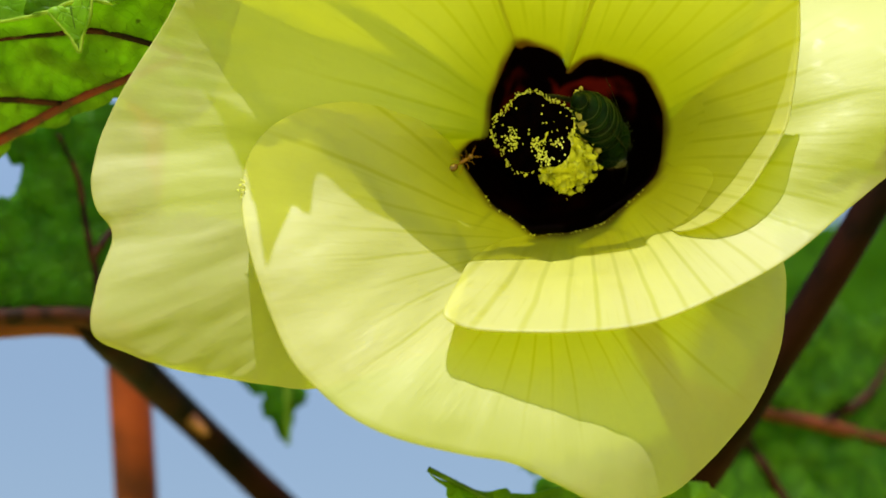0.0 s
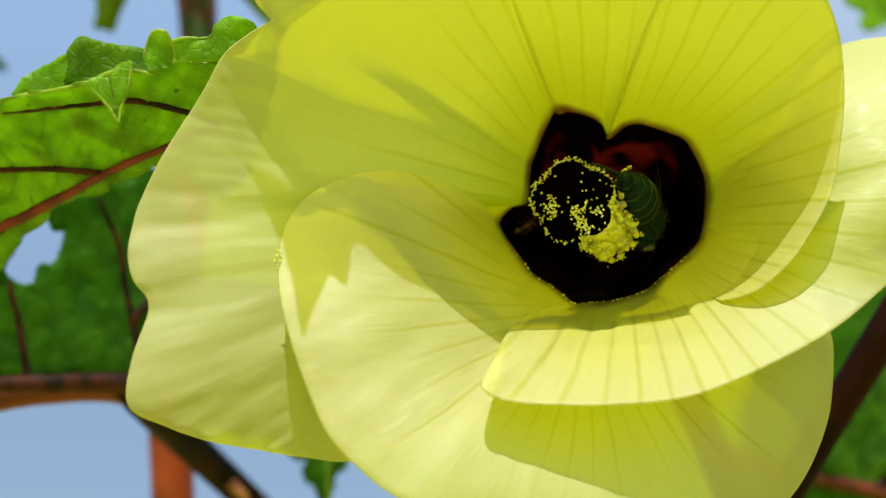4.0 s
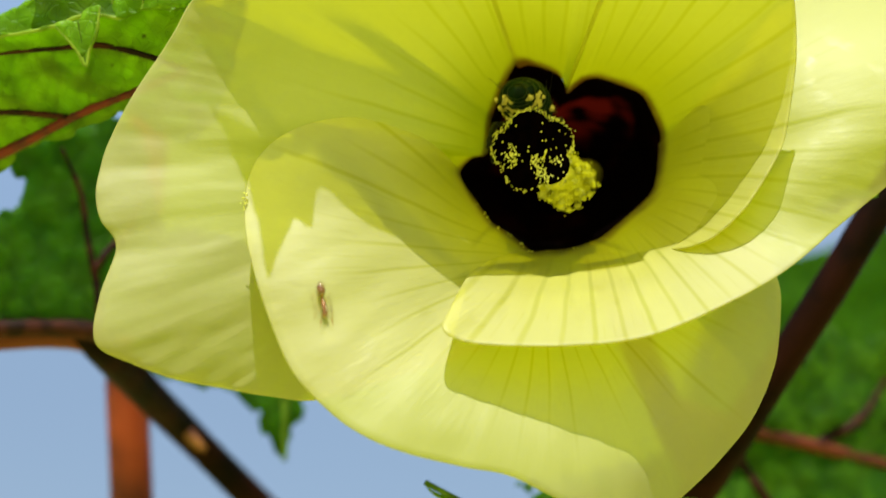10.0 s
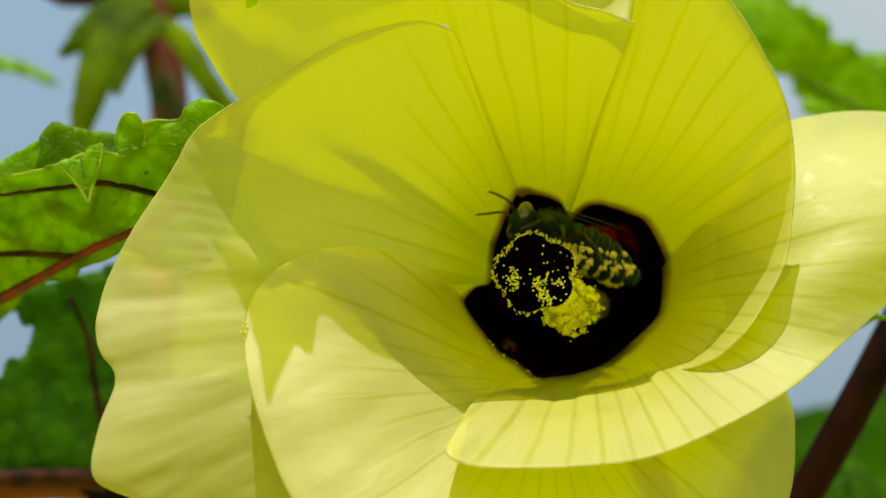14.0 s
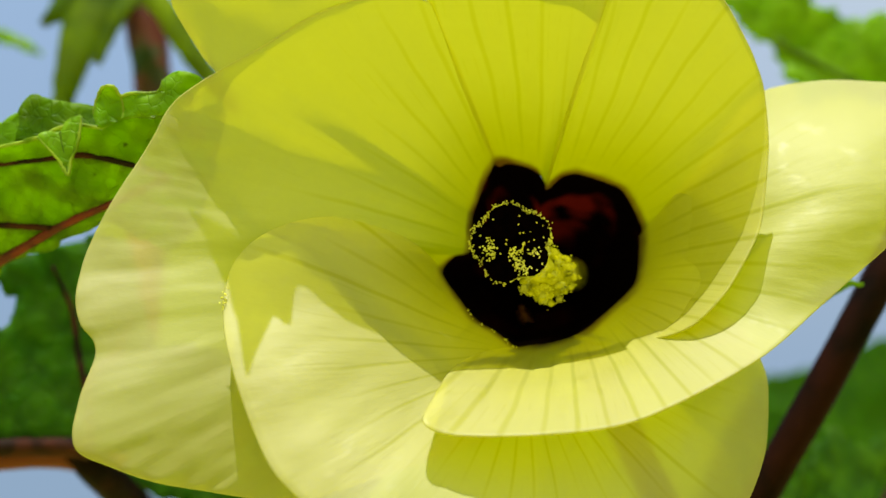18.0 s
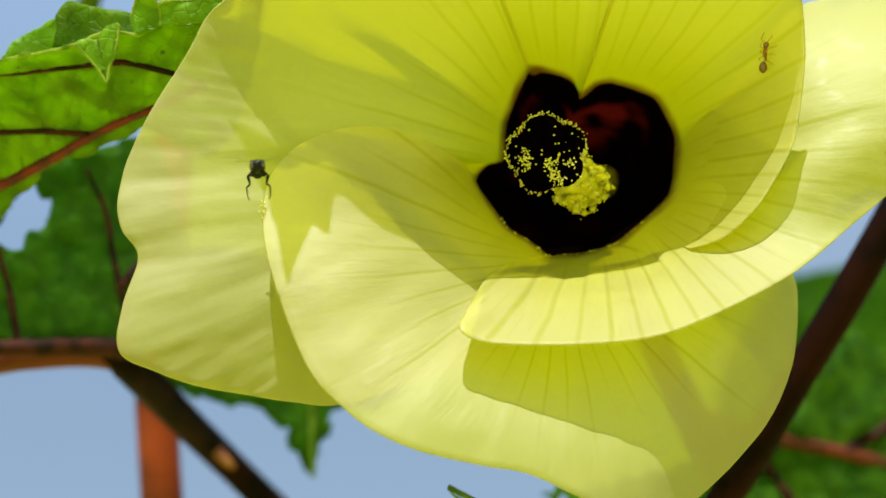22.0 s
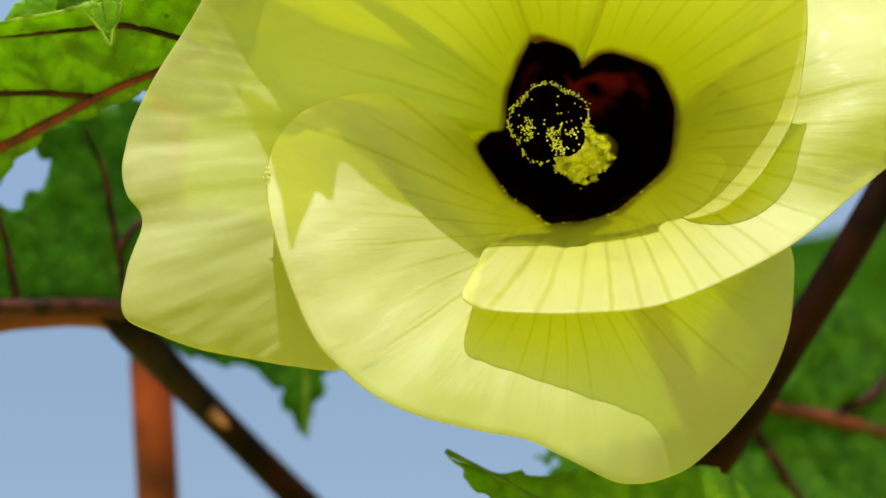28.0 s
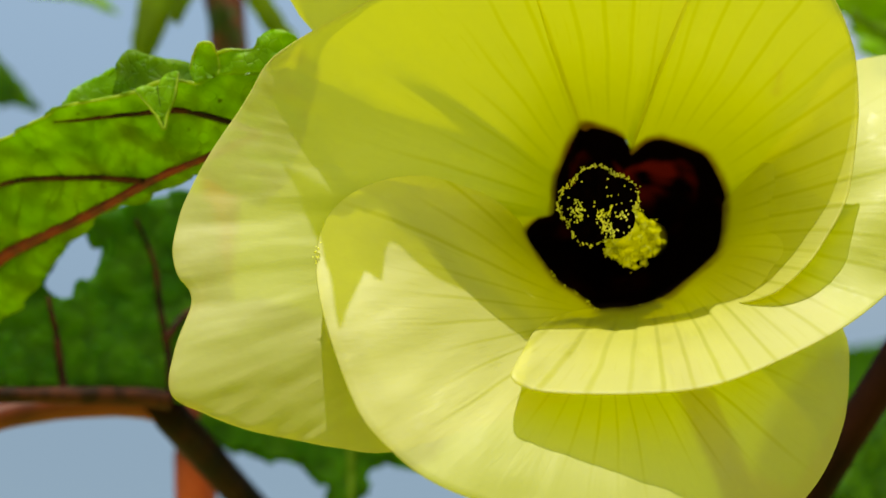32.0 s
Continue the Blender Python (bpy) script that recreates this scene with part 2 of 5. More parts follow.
def leaf_material(name, dark, pale, through, gloss=0.45, scale=220.0, sheer=0.0):
    """Leaf blade with mottled green, small lesions and light that comes through it."""
    m, n, links = nodes_of(name)
    big, small = noise_of(n, links, scale, 4), noise_of(n, links, scale * 7, 3)
    vor = put(n, "ShaderNodeTexVoronoi", Scale=scale * 4.5)
    vor.feature = "DISTANCE_TO_EDGE"
    co = n.new("ShaderNodeTexCoord")
    links.new(co.outputs["Object"], vor.inputs["Vector"])
    net = ramp(n, links, vor.outputs[0], 0.10, 0.0)
    quilt = put(n, "ShaderNodeTexVoronoi", Scale=scale * 2.6)
    quilt.feature = "SMOOTH_F1"
    links.new(co.outputs["Object"], quilt.inputs["Vector"])
    cushion = quilt.outputs["Distance"]
    col = blend(n, links, ramp(n, links, big, 0.32, 0.68), dark, pale)
    col = blend(n, links, calc(n, links, "MULTIPLY", net, 0.05), col, tuple(0.6 * c for c in dark))
    # creases between the cushions are painted darker, as shade would make them
    col = blend(n, links, calc(n, links, "MULTIPLY", ramp(n, links, cushion, 0.25, 0.75), 0.45), col, tuple(0.55 * c for c in dark))
    speck = ramp(n, links, noise_of(n, links, scale * 3.1, 2), 0.70, 0.78)
    col = blend(n, links, calc(n, links, "MULTIPLY", speck, 0.7), col, (0.05, 0.035, 0.01))
    bump = put(n, "ShaderNodeBump", Strength=0.65, Distance=0.0006)
    links.new(calc(n, links, "SUBTRACT", calc(n, links, "ADD", calc(n, links, "SUBTRACT", big, calc(n, links, "MULTIPLY", cushion, 0.9)), calc(n, links, "MULTIPLY", small, 0.25)), calc(n, links, "MULTIPLY", net, 0.14)), bump.inputs["Height"])
    front = put(n, "ShaderNodeBsdfPrincipled", Roughness=gloss)
    front.inputs["Specular IOR Level"].default_value = 0.14
    links.new(col, front.inputs["Base Color"])
    links.new(bump.outputs[0], front.inputs["Normal"])
    back = n.new("ShaderNodeBsdfTranslucent")
    # the glow is painted darker in the same creases
    glow = blend(n, links, calc(n, links, "MULTIPLY", ramp(n, links, cushion, 0.25, 0.70), 0.55), through, tuple(0.45 * c for c in through))
    glow = blend(n, links, calc(n, links, "MULTIPLY", ramp(n, links, big, 0.45, 0.75), 0.4), glow, tuple(0.6 * c for c in through))
    glow = blend(n, links, calc(n, links, "MULTIPLY", speck, 0.7), glow, (0.03, 0.03, 0.002))
    links.new(glow, back.inputs[0])
    links.new(bump.outputs[0], back.inputs["Normal"])
    mix = put(n, "ShaderNodeMixShader")
    mix.inputs[0].default_value = 0.50
    links.new(front.outputs[0], mix.inputs[1])
    links.new(back.outputs[0], mix.inputs[2])
    out = n.new("ShaderNodeOutputMaterial")
    last = mix.outputs[0]
    if sheer:
        clear = n.new("ShaderNodeBsdfTransparent")
        clear.inputs[0].default_value = (0.95, 1.0, 0.02, 1)
        thin = put(n, "ShaderNodeMixShader")
        thin.inputs[0].default_value = sheer
        links.new(last, thin.inputs[1])
        links.new(clear.outputs[0], thin.inputs[2])
        last = thin.outputs[0]
    links.new(last, out.inputs[0])
    return m


def plain_material(name, a, b, scale=300.0, rough=0.5, metal=0.0, bump_by=0.3, through=0.0, coat=0.0, lo=0.35, hi=0.65, spec=0.5):
    """Two tones mottled by noise, with fine relief."""
    m, n, links = nodes_of(name)
    tex = noise_of(n, links, scale, 5)
    col = blend(n, links, ramp(n, links, tex, lo, hi), a, b)
    shader = put(n, "ShaderNodeBsdfPrincipled", Roughness=rough, Metallic=metal)
    shader.inputs["Coat Weight"].default_value = coat
    shader.inputs["Specular IOR Level"].default_value = spec
    links.new(col, shader.inputs["Base Color"])
    bump = put(n, "ShaderNodeBump", Strength=bump_by, Distance=0.0003)
    links.new(noise_of(n, links, scale * 4, 3), bump.inputs["Height"])
    links.new(bump.outputs[0], shader.inputs["Normal"])
    last = shader.outputs[0]
    if through:
        back = n.new("ShaderNodeBsdfTranslucent")
        links.new(col, back.inputs[0])
        mix = put(n, "ShaderNodeMixShader")
        mix.inputs[0].default_value = through
        links.new(last, mix.inputs[1])
        links.new(back.outputs[0], mix.inputs[2])
        last = mix.outputs[0]
    out = n.new("ShaderNodeOutputMaterial")
    links.new(last, out.inputs[0])
    return m


def throat_material():
    """Near-black maroon velvet that lets a little deep red light through in patches."""
    m, n, links = nodes_of("maroon_throat")
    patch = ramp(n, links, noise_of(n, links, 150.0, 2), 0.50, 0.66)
    # patches painted stronger towards the top, where sunlight would glow through
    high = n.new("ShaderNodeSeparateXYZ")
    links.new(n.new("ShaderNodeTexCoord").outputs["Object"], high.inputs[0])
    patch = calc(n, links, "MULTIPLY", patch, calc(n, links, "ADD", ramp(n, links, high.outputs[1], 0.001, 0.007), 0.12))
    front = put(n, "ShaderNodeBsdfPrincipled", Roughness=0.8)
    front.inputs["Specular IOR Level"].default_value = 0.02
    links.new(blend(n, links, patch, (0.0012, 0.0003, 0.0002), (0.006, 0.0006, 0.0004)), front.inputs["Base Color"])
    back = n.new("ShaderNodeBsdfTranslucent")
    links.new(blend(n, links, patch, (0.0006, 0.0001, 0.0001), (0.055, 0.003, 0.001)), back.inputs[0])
    mix = put(n, "ShaderNodeMixShader")
    mix.inputs[0].default_value = 0.35
    links.new(front.outputs[0], mix.inputs[1])
    links.new(back.outputs[0], mix.inputs[2])
    links.new(mix.outputs[0], n.new("ShaderNodeOutputMaterial").inputs[0])
    return m


def wing_material():
    m, n, links = nodes_of("wing_membrane")
    clear = n.new("ShaderNodeBsdfTransparent")
    clear.inputs[0].default_value = (0.995, 0.995, 0.985, 1)
    shine = put(n, "ShaderNodeBsdfPrincipled", Roughness=0.25)
    links.new(blend(n, links, noise_of(n, links, 900.0, 2), (0.20, 0.18, 0.08), (0.42, 0.40, 0.22)), shine.inputs["Base Color"])
    mix = put(n, "ShaderNodeMixShader")
    mix.inputs[0].default_value = 0.03
    links.new(clear.outputs[0], mix.inputs[1])
    links.new(shine.outputs[0], mix.inputs[2])
    out = n.new("ShaderNodeOutputMaterial")
    links.new(mix.outputs[0], out.inputs[0])
    return m


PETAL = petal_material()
LEAF = leaf_material("leaf_blade", (0.050, 0.120, 0.003), (0.15, 0.26, 0.007), (0.46, 0.74, 0.005))
# sheer yellow blade of the added leaf, tuned to tint the shade it casts
LEAF_CASTER = leaf_material("caster_leaf_blade", (0.16, 0.26, 0.01), (0.30, 0.40, 0.02), (0.70, 0.80, 0.02), sheer=0.50)
LEAF_YOUNG = leaf_material("young_leaf_blade", (0.11, 0.26, 0.010), (0.22, 0.42, 0.025), (0.50, 0.78, 0.02), 0.40, sheer=0.06)
LEAF_TENDER = leaf_material("tender_leaf_blade", (0.11, 0.26, 0.010), (0.22, 0.42, 0.025), (0.50, 0.78, 0.02), 0.40, sheer=0.40)
LEAF_BROAD = leaf_material("broad_leaf_blade", (0.020, 0.070, 0.002), (0.065, 0.16, 0.003), (0.15, 0.42, 0.001), 0.62)
BRACT = leaf_material("bract_blade", (0.016, 0.055, 0.001), (0.16, 0.24, 0.002), (0.50, 0.64, 0.001), 0.75, scale=70.0)
# darker copy of the leaf blade, with shade put into its colours
LEAF_SHADED = leaf_material("shaded_leaf_blade", (0.020, 0.074, 0.001), (0.054, 0.155, 0.002), (0.11, 0.42, 0.001), 0.6)
VEIN = plain_material("vein", (0.055, 0.007, 0.004), (0.125, 0.014, 0.007), 400.0, 0.5, bump_by=0.4, spec=0.2)
VEIN_DARK = plain_material("dark_vein", (0.010, 0.005, 0.003), (0.045, 0.013, 0.007), 400.0, 0.6, bump_by=0.4, spec=0.08)
LEAF_LIP = plain_material("leaf_edge_skin", (0.16, 0.30, 0.012), (0.36, 0.50, 0.05), 500.0, 0.4, through=0.45, spec=0.3)
VEIN_GREEN = plain_material("green_vein", (0.08, 0.17, 0.010), (0.14, 0.26, 0.02), 400.0, 0.5, through=0.45, spec=0.15)
STEM_RED = plain_material("red_stem", (0.055, 0.007, 0.002), (0.23, 0.038, 0.008), 55.0, 0.55, bump_by=0.5, spec=0.2)
STALK = plain_material("leaf_stalk_skin", (0.020, 0.004, 0.002), (0.105, 0.020, 0.006), 60.0, 0.55, bump_by=0.5, spec=0.2)
STEM_DARK = plain_material("dark_stem", (0.003, 0.002, 0.001), (0.014, 0.004, 0.002), 120.0, 0.6, bump_by=0.5, spec=0.03)
SCAR = plain_material("stem_scar", (0.08, 0.018, 0.005), (0.26, 0.10, 0.028), 350.0, 0.6)
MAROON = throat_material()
STIGMA_SKIN = plain_material("stigma_velvet", (0.0006, 0.0004, 0.0004), (0.0016, 0.0006, 0.0006), 900.0, 0.9, bump_by=0.8, spec=0.0)
POLLEN = plain_material("pollen", (0.58, 0.58, 0.06), (0.78, 0.78, 0.16), 900.0, 0.6, through=0.25)
ANTHER = plain_material("anther", (0.62, 0.61, 0.014), (0.84, 0.82, 0.06), 700.0, 0.7, through=0.3)
POD_SKIN = plain_material("pod_skin", (0.002, 0.0015, 0.0006), (0.030, 0.0075, 0.002), 60.0, 0.7, spec=0.05)
POD_STALK = plain_material("pod_stalk", (0.018, 0.040, 0.004), (0.075, 0.016, 0.004), 60.0, 0.55, bump_by=0.5, spec=0.2, lo=0.45, hi=0.55)
# unseen ground, coloured bright yellow to bounce fill light onto the petals
BOUNCE_GROUND = plain_material("bounce_ground", (0.46, 0.445, 0.05), (0.58, 0.55, 0.09), 3.0, 0.95)
BEE_GREEN = plain_material("bee_shell", (0.0008, 0.006, 0.0025), (0.003, 0.016, 0.006), 500.0, 0.45, metal=0.0, spec=0.08, bump_by=0.5)
BEE_BAND = plain_material("bee_band", (0.002, 0.010, 0.004), (0.008, 0.026, 0.009), 600.0, 0.5)
BEE_BLACK = plain_material("bee_leg", (0.003, 0.004, 0.002), (0.010, 0.012, 0.006), 500.0, 0.4, spec=0.15)
BEE_EYE = plain_material("bee_eye", (0.012, 0.010, 0.008), (0.03, 0.02, 0.015), 900.0, 0.12, coat=1.0)
FUZZ = plain_material("pollen_fuzz", (0.36, 0.31, 0.07), (0.60, 0.52, 0.16), 900.0, 0.9, bump_by=1.0)
WING = wing_material()
ANT_BROWN = plain_material("ant_shell", (0.19, 0.068, 0.008), (0.36, 0.15, 0.02), 700.0, 0.25, coat=0.5, through=0.2)
ANT_DARK = plain_material("ant_gaster", (0.10, 0.038, 0.008), (0.22, 0.09, 0.016), 700.0, 0.2, coat=0.8)


# ---- building tools ----
def part(name, bm, material, parent=None, label="", smooth=True):
    """Links a bmesh as one mesh object under its thing."""
    me = bpy.data.meshes.new(name)
    bm.to_mesh(me)
    bm.free()
    me.materials.append(material)
    if smooth:
        me.polygons.foreach_set("use_smooth", [True] * len(me.polygons))
    ob = new(name, me)
    if parent is not None:
        ob.parent = parent
    if label:
        tagged(ob, label)
    return ob


def thing(name, m, label, category, group="", kind=""):
    ob = new(name)
    ob.empty_display_size = 0.005
    ob.matrix_world = m
    return tagged(ob, label, category, group, kind)


def curve_through(points, count, closed=False):
    """Evenly spaced points of a smooth curve through the nodes."""
    p = np.array(points, float)
    n = len(p)
    if closed:
        q = np.vstack([p[-1], p, p[0], p[1]])
        spans = n
    else:
        q = np.vstack([2 * p[0] - p[1], p, 2 * p[-1] - p[-2]])
        spans = n - 1
    dense = []
    for i in range(spans):
        a, b, c, d = q[i:i + 4]
        for u in np.linspace(0, 1, 24, endpoint=False):
            dense.append(0.5 * (2 * b + (c - a) * u + (2 * a - 5 * b + 4 * c - d) * u * u + (3 * b - a - 3 * c + d) * u ** 3))
    dense.append(p[0] if closed else p[-1])
    dense = np.array(dense)
    run = np.concatenate([[0], np.cumsum(np.linalg.norm(np.diff(dense, axis=0), axis=1))])
    at = np.linspace(0, run[-1], count, endpoint=not closed)
    return np.column_stack([np.interp(at, run, dense[:, k]) for k in range(dense.shape[1])])


def curve_by_node(points, count):
    """A smooth curve with the same number of points between each two nodes."""
    p = np.array(points, float)
    q = np.vstack([2 * p[0] - p[1], p, 2 * p[-1] - p[-2]])
    out = []
    for v in np.linspace(0, len(p) - 1, count):
        i = min(int(v), len(p) - 2)
        u = v - i
        a, b, c, d = q[i:i + 4]
        k = 0.5 * (2 * b + (c - a) * u + (2 * a - 5 * b + 4 * c - d) * u * u + (3 * b - a - 3 * c + d) * u ** 3)
        out.append(0.35 * (b + (c - b) * u) + 0.65 * k)
    return np.array(out)


def tube(bm, points, radii, sides=10, count=24, ridge=0.0, seed=0.0):
    """A tapered round stem along the nodes; points and radii in millimetres."""
    line = curve_through(points, count)
    rad = np.interp(np.linspace(0, 1, count), np.linspace(0, 1, len(radii)), radii)
    rings, up = [], Vector((0.21, 0.35, 0.91))
    for i in range(count):
        along = Vector(line[min(i + 1, count - 1)] - line[max(i - 1, 0)]).normalized()
        side = along.cross(up).normalized()
        over = side.cross(along)
        ring = []
        for k in range(sides):
            a = 2 * math.pi * k / sides
            rr = rad[i] * (1 + ridge * noise.noise((a * 1.3 + seed, i * 0.35, seed)))
            ring.append(bm.verts.new((Vector(line[i]) + side * (rr * math.cos(a)) + over * (rr * math.sin(a))) * MM))
        rings.append(ring)
    for a, b in zip(rings, rings[1:]):
        for k in range(sides):
            bm.faces.new((a[k], a[(k + 1) % sides], b[(k + 1) % sides], b[k]))
    bm.faces.new(rings[0][::-1])
    bm.faces.new(rings[-1])


def blob(bm, centre, size, turn=(0, 0, 0), rows=10, cols=14, lump=0.0, seed=0.0):
    """An egg-shaped body; size is its three half axes, in millimetres."""
    m = Euler([radians(a) for a in turn]).to_matrix()
    grid = []
    for i in range(rows + 1):
        th = math.pi * i / rows
        ring = []
        for k in range(1 if i in (0, rows) else cols):
            ph = 2 * math.pi * k / cols
            v = Vector((math.sin(th) * math.cos(ph), math.sin(th) * math.sin(ph), math.cos(th)))
            f = 1 + lump * noise.noise(v * 2.1 + Vector((seed, 0, 0)))
            ring.append(bm.verts.new((Vector(centre) + m @ Vector((v.x * size[0] * f, v.y * size[1] * f, v.z * size[2] * f))) * MM))
        grid.append(ring)
    for i in range(rows):
        a, b = grid[i], grid[i + 1]
        for k in range(cols):
            j = (k + 1) % cols
            if len(a) == 1:
                bm.faces.new((a[0], b[k], b[j]))
            elif len(b) == 1:
                bm.faces.new((a[k], b[0], a[j]))
            else:
                bm.faces.new((a[k], b[k], b[j], a[j]))


# ---- ground ----
bm = bmesh.new()
bmesh.ops.create_grid(bm, x_segments=60, y_segments=60, size=1500)
for v in bm.verts:
    far = min(1.0, v.co.length / 60)
    v.co.z = -0.05 - 0.25 * (1 + noise.noise(v.co * 0.02)) * far
# out of view; its colour serves as a yellow reflector
tagged(part("ground", bm, BOUNCE_GROUND), "unseen straw-yellow ground that bounces fill light", "ground", kind="structure")

# ---- flower ----
HOLE = [(-9.9, -1.5, 0.7), (-7.17, -5.67, 2.20), (-5.42, -6.92, 2.60), (-4.19, -7.89, 2.90), (-3.40, -8.56, 3.10), (-2.13, -8.45, 3.60), (-0.74, -8.37, 3.80), (0.38, -8.17, 3.70), (1.83, -7.75, 3.40), (3.33, -7.03, 2.90), (8.1, -3.1, 0), (9, 0.6, -1.1), (8.99, 2.8, -1.2), (8.22, 4.5, -0.9), (7.27, 6.13, -0.5), (5.23, 6.98, 0.2), (2.94, 7.64, 0.7), (1.2, 7.25, 0.9), (-0.05, 6.33, 0.9), (-0.4, 7.65, 0), (-1.2, 8.32, -0.3), (-2.41, 8.84, -0.6), (-4.65, 9.13, -0.7), (-6.8, 4.43, -1), (-7.3, 0.7, -0.3), (-8.8, 0.2, 0)]
RIM_LEFT = [(-6.00, -16.60, 5.60), (-14.51, -19.02, 9.70), (-21.59, -20.93, 13.40), (-25.80, -20.63, 14.10), (-29.34, -19.94, 15.10), (-32.90, -19.17, 16.30), (-36.35, -17.82, 17.40), (-39.09, -16.18, 18.10), (-39.00, -12.60, 17.40), (-38.00, -8.50, 16.10), (-39.30, -6.30, 15.90), (-39.80, -3.90, 15.30), (-39.20, -0.30, 14.30), (-37.10, 4.10, 13.70), (-34.00, 9.00, 13.70), (-32.20, 11.90, 14.30), (-28.70, 14.10, 15.10), (-24.70, 16.00, 16.10), (-19.90, 18.50, 16.90), (-15.20, 20.10, 16.70), (-12.90, 20.40, 16.20), (-10.30, 19.80, 15.00)]
RIM_BACK = [(-29.71, 15.83, 14.1), (-32.14, 20.16, 14.62), (-32.61, 24.29, 15.9), (-30.89, 23.31, 16.73), (-29.16, 22.66, 17.43), (-25.23, 23.67, 19.25), (-21.47, 23.51, 20.45), (-17.79, 23.21, 21.45), (-15.06, 23.53, 21.83), (-12.8, 23.88, 21.75), (-12.08, 23.98, 21.69), (-11.26, 24.06, 21.65), (-7.34, 24.14, 20.8), (-4.09, 23.08, 19.5), (-1.27, 21.14, 18.2), (1.48, 20.36, 18.2), (3.97, 19.1, 18.53)]
INNER_BACK = [(-28.37, 14.19, 14.95), (-27.58, 14.64, 15.21), (-25.65, 15.52, 15.73), (-24.21, 16.24, 15.99), (-22.3, 17.25, 16.38), (-19.93, 18.43, 16.77), (-17.58, 19.39, 16.77), (-15.24, 20.03, 16.57), (-12.89, 20.3, 16.12), (-10.52, 19.75, 15.12), (-7.72, 14.2, 7.12), (-4.75, 9.12, -0.78), (-3.5, 9.02, -0.7), (-2.41, 8.84, -0.6), (-1.2, 8.32, -0.3), (-0.4, 7.65, 0), (-0.05, 6.33, 0.9)]
RIM_UPPER = [(-12.09, 24.37, 21.08), (-10.43, 26.54, 20.86), (-6.69, 28.15, 20.21), (-2.02, 28.92, 19.82), (1.72, 28.61, 19.43), (4.01, 27.76, 19.36), (5.34, 27.03, 19.55), (6.20, 26.36, 19.74), (7.07, 25.61, 19.79), (8.42, 24.53, 19.65), (10.95, 22.10, 18.99), (14.18, 17.45, 17.81), (16.66, 12.37, 15.93), (17.13, 6.81, 15.01), (16.07, 0.23, 15.05), (13.13, -4.81, 15.30), (10.31, -7.60, 14.50), (7.80, -8.45, 12.00), (6.30, -7.40, 7.20)]
INNER_UPPER = [(-11.65, 24.18, 20.67), (-9.1, 24.49, 19.37), (-6.5, 24.5, 18.2), (-3.63, 23.61, 16.9), (-1.16, 21.25, 17.1), (1.64, 20.32, 17.68), (3.7, 19.06, 18.3), (1.52, 12.67, 9.7), (-0.2, 6.36, 0.8), (1.6, 7.4, 0.9), (2.94, 7.64, 0.7), (5.23, 6.98, 0.2), (7.27, 6.13, -0.5), (8.99, 2.8, -1.2), (8.77, -0.98, -0.65), (8.12, -3.13, 0), (7.38, -4.38, 0.65), (6.58, -5.3, 1.3), (5.95, -5.74, 1.95)]
RIM_LIP = [(17.5, 11.5, 1.3), (20.7, 14.4, 0.0), (25.2, 15.1, 1.3), (29.9, 14.7, 2.6), (35.2, 12.9, 5.2), (37.4, 8.7, 7.8), (33.3, 2.7, 11.1), (21.2, -6.7, 14.3), (14.9, -11.0, 17.4), (7.5, -14.3, 20.2), (2.8, -15.7, 21.4), (-2.5, -16.1, 22.4), (-8.1, -16.0, 22.4), (-10.7, -15.6, 22.4), (-11.9, -14.7, 22.1), (-11.27, -13.37, 19.40), (-10.46, -12.11, 16.30), (-9.69, -10.96, 13.20), (-8.74, -10.12, 10.90), (-7.36, -9.35, 8.40), (-5.68, -8.82, 5.90)]
RIM_LOWER = [(-10.3, -0.9, 2.0), (-12.0, 0.6, 5.2), (-14.5, 1.6, 8.1), (-19.3, 2.5, 11.1), (-24.0, 1.3, 13.0), (-26.9, -1.4, 14.6), (-27.7, -5.3, 16.6), (-26.6, -10.4, 19.5), (-23.7, -17.4, 22.1), (-20.6, -20.8, 23.4), (-18.0, -22.6, 24.1), (-14.6, -24.0, 24.1), (-10.3, -25.1, 23.5), (-6.9, -25.8, 23.0), (-3.4, -27.5, 22.5), (0.7, -29.5, 21.0), (5.3, -29.4, 17.6), (8.7, -27.9, 14.6), (13.7, -23.7, 11.4), (16.6, -19.1, 9.4), (17.6, -14.2, 8.5), (17.5, -10.8, 7.8), (15.4, -6.8, 6.5), (10.5, -4.1, 3.9)]
LEAF_UPPER = [(-34.1, 2, -2.5), (-28.6, 11.7, 7.1), (-31.5, 12.6, 7.2), (-34.44, 12.14, 7), (-36.04, 12.21, 6.8), (-38.43, 11.99, 6.7), (-39.66, 11.46, 6.5), (-41.4, 11.7, 6.4), (-43.3, 11.59, 6.2), (-45.34, 11.07, 6), (-47.19, 10.7, 5.8), (-49.08, 10.43, 5.5), (-51.17, 10.24, 5.2), (-53.34, 9.93, 4.7), (-54.25, 9.43, 4.4), (-55.59, 8.91, 4), (-57.7, 8.35, 3.2), (-58.52, 7.93, 2.6), (-60.5, 7.4, -1), (-63.5, 7, -1.8), (-66.7, 6.5, -2.7), (-75.9, 4.6, -5.5), (-84.1, -0.6, -10.6), (-87.5, -6.3, -15.3), (-83, -12.5, -19.2), (-72.5, -12.5, -18.3), (-67.9, -10.1, -16.1), (-62.3, -7.8, -13.8), (-58.8, -5, -11.2), (-56, -2.3, -8.7), (-53.5, -0.6, -7.1), (-51.1, 1.3, -5.2), (-47.3, 2, -4.1), (-43.6, 3.3, -2.5), (-40.6, 4.1, -1.5)]
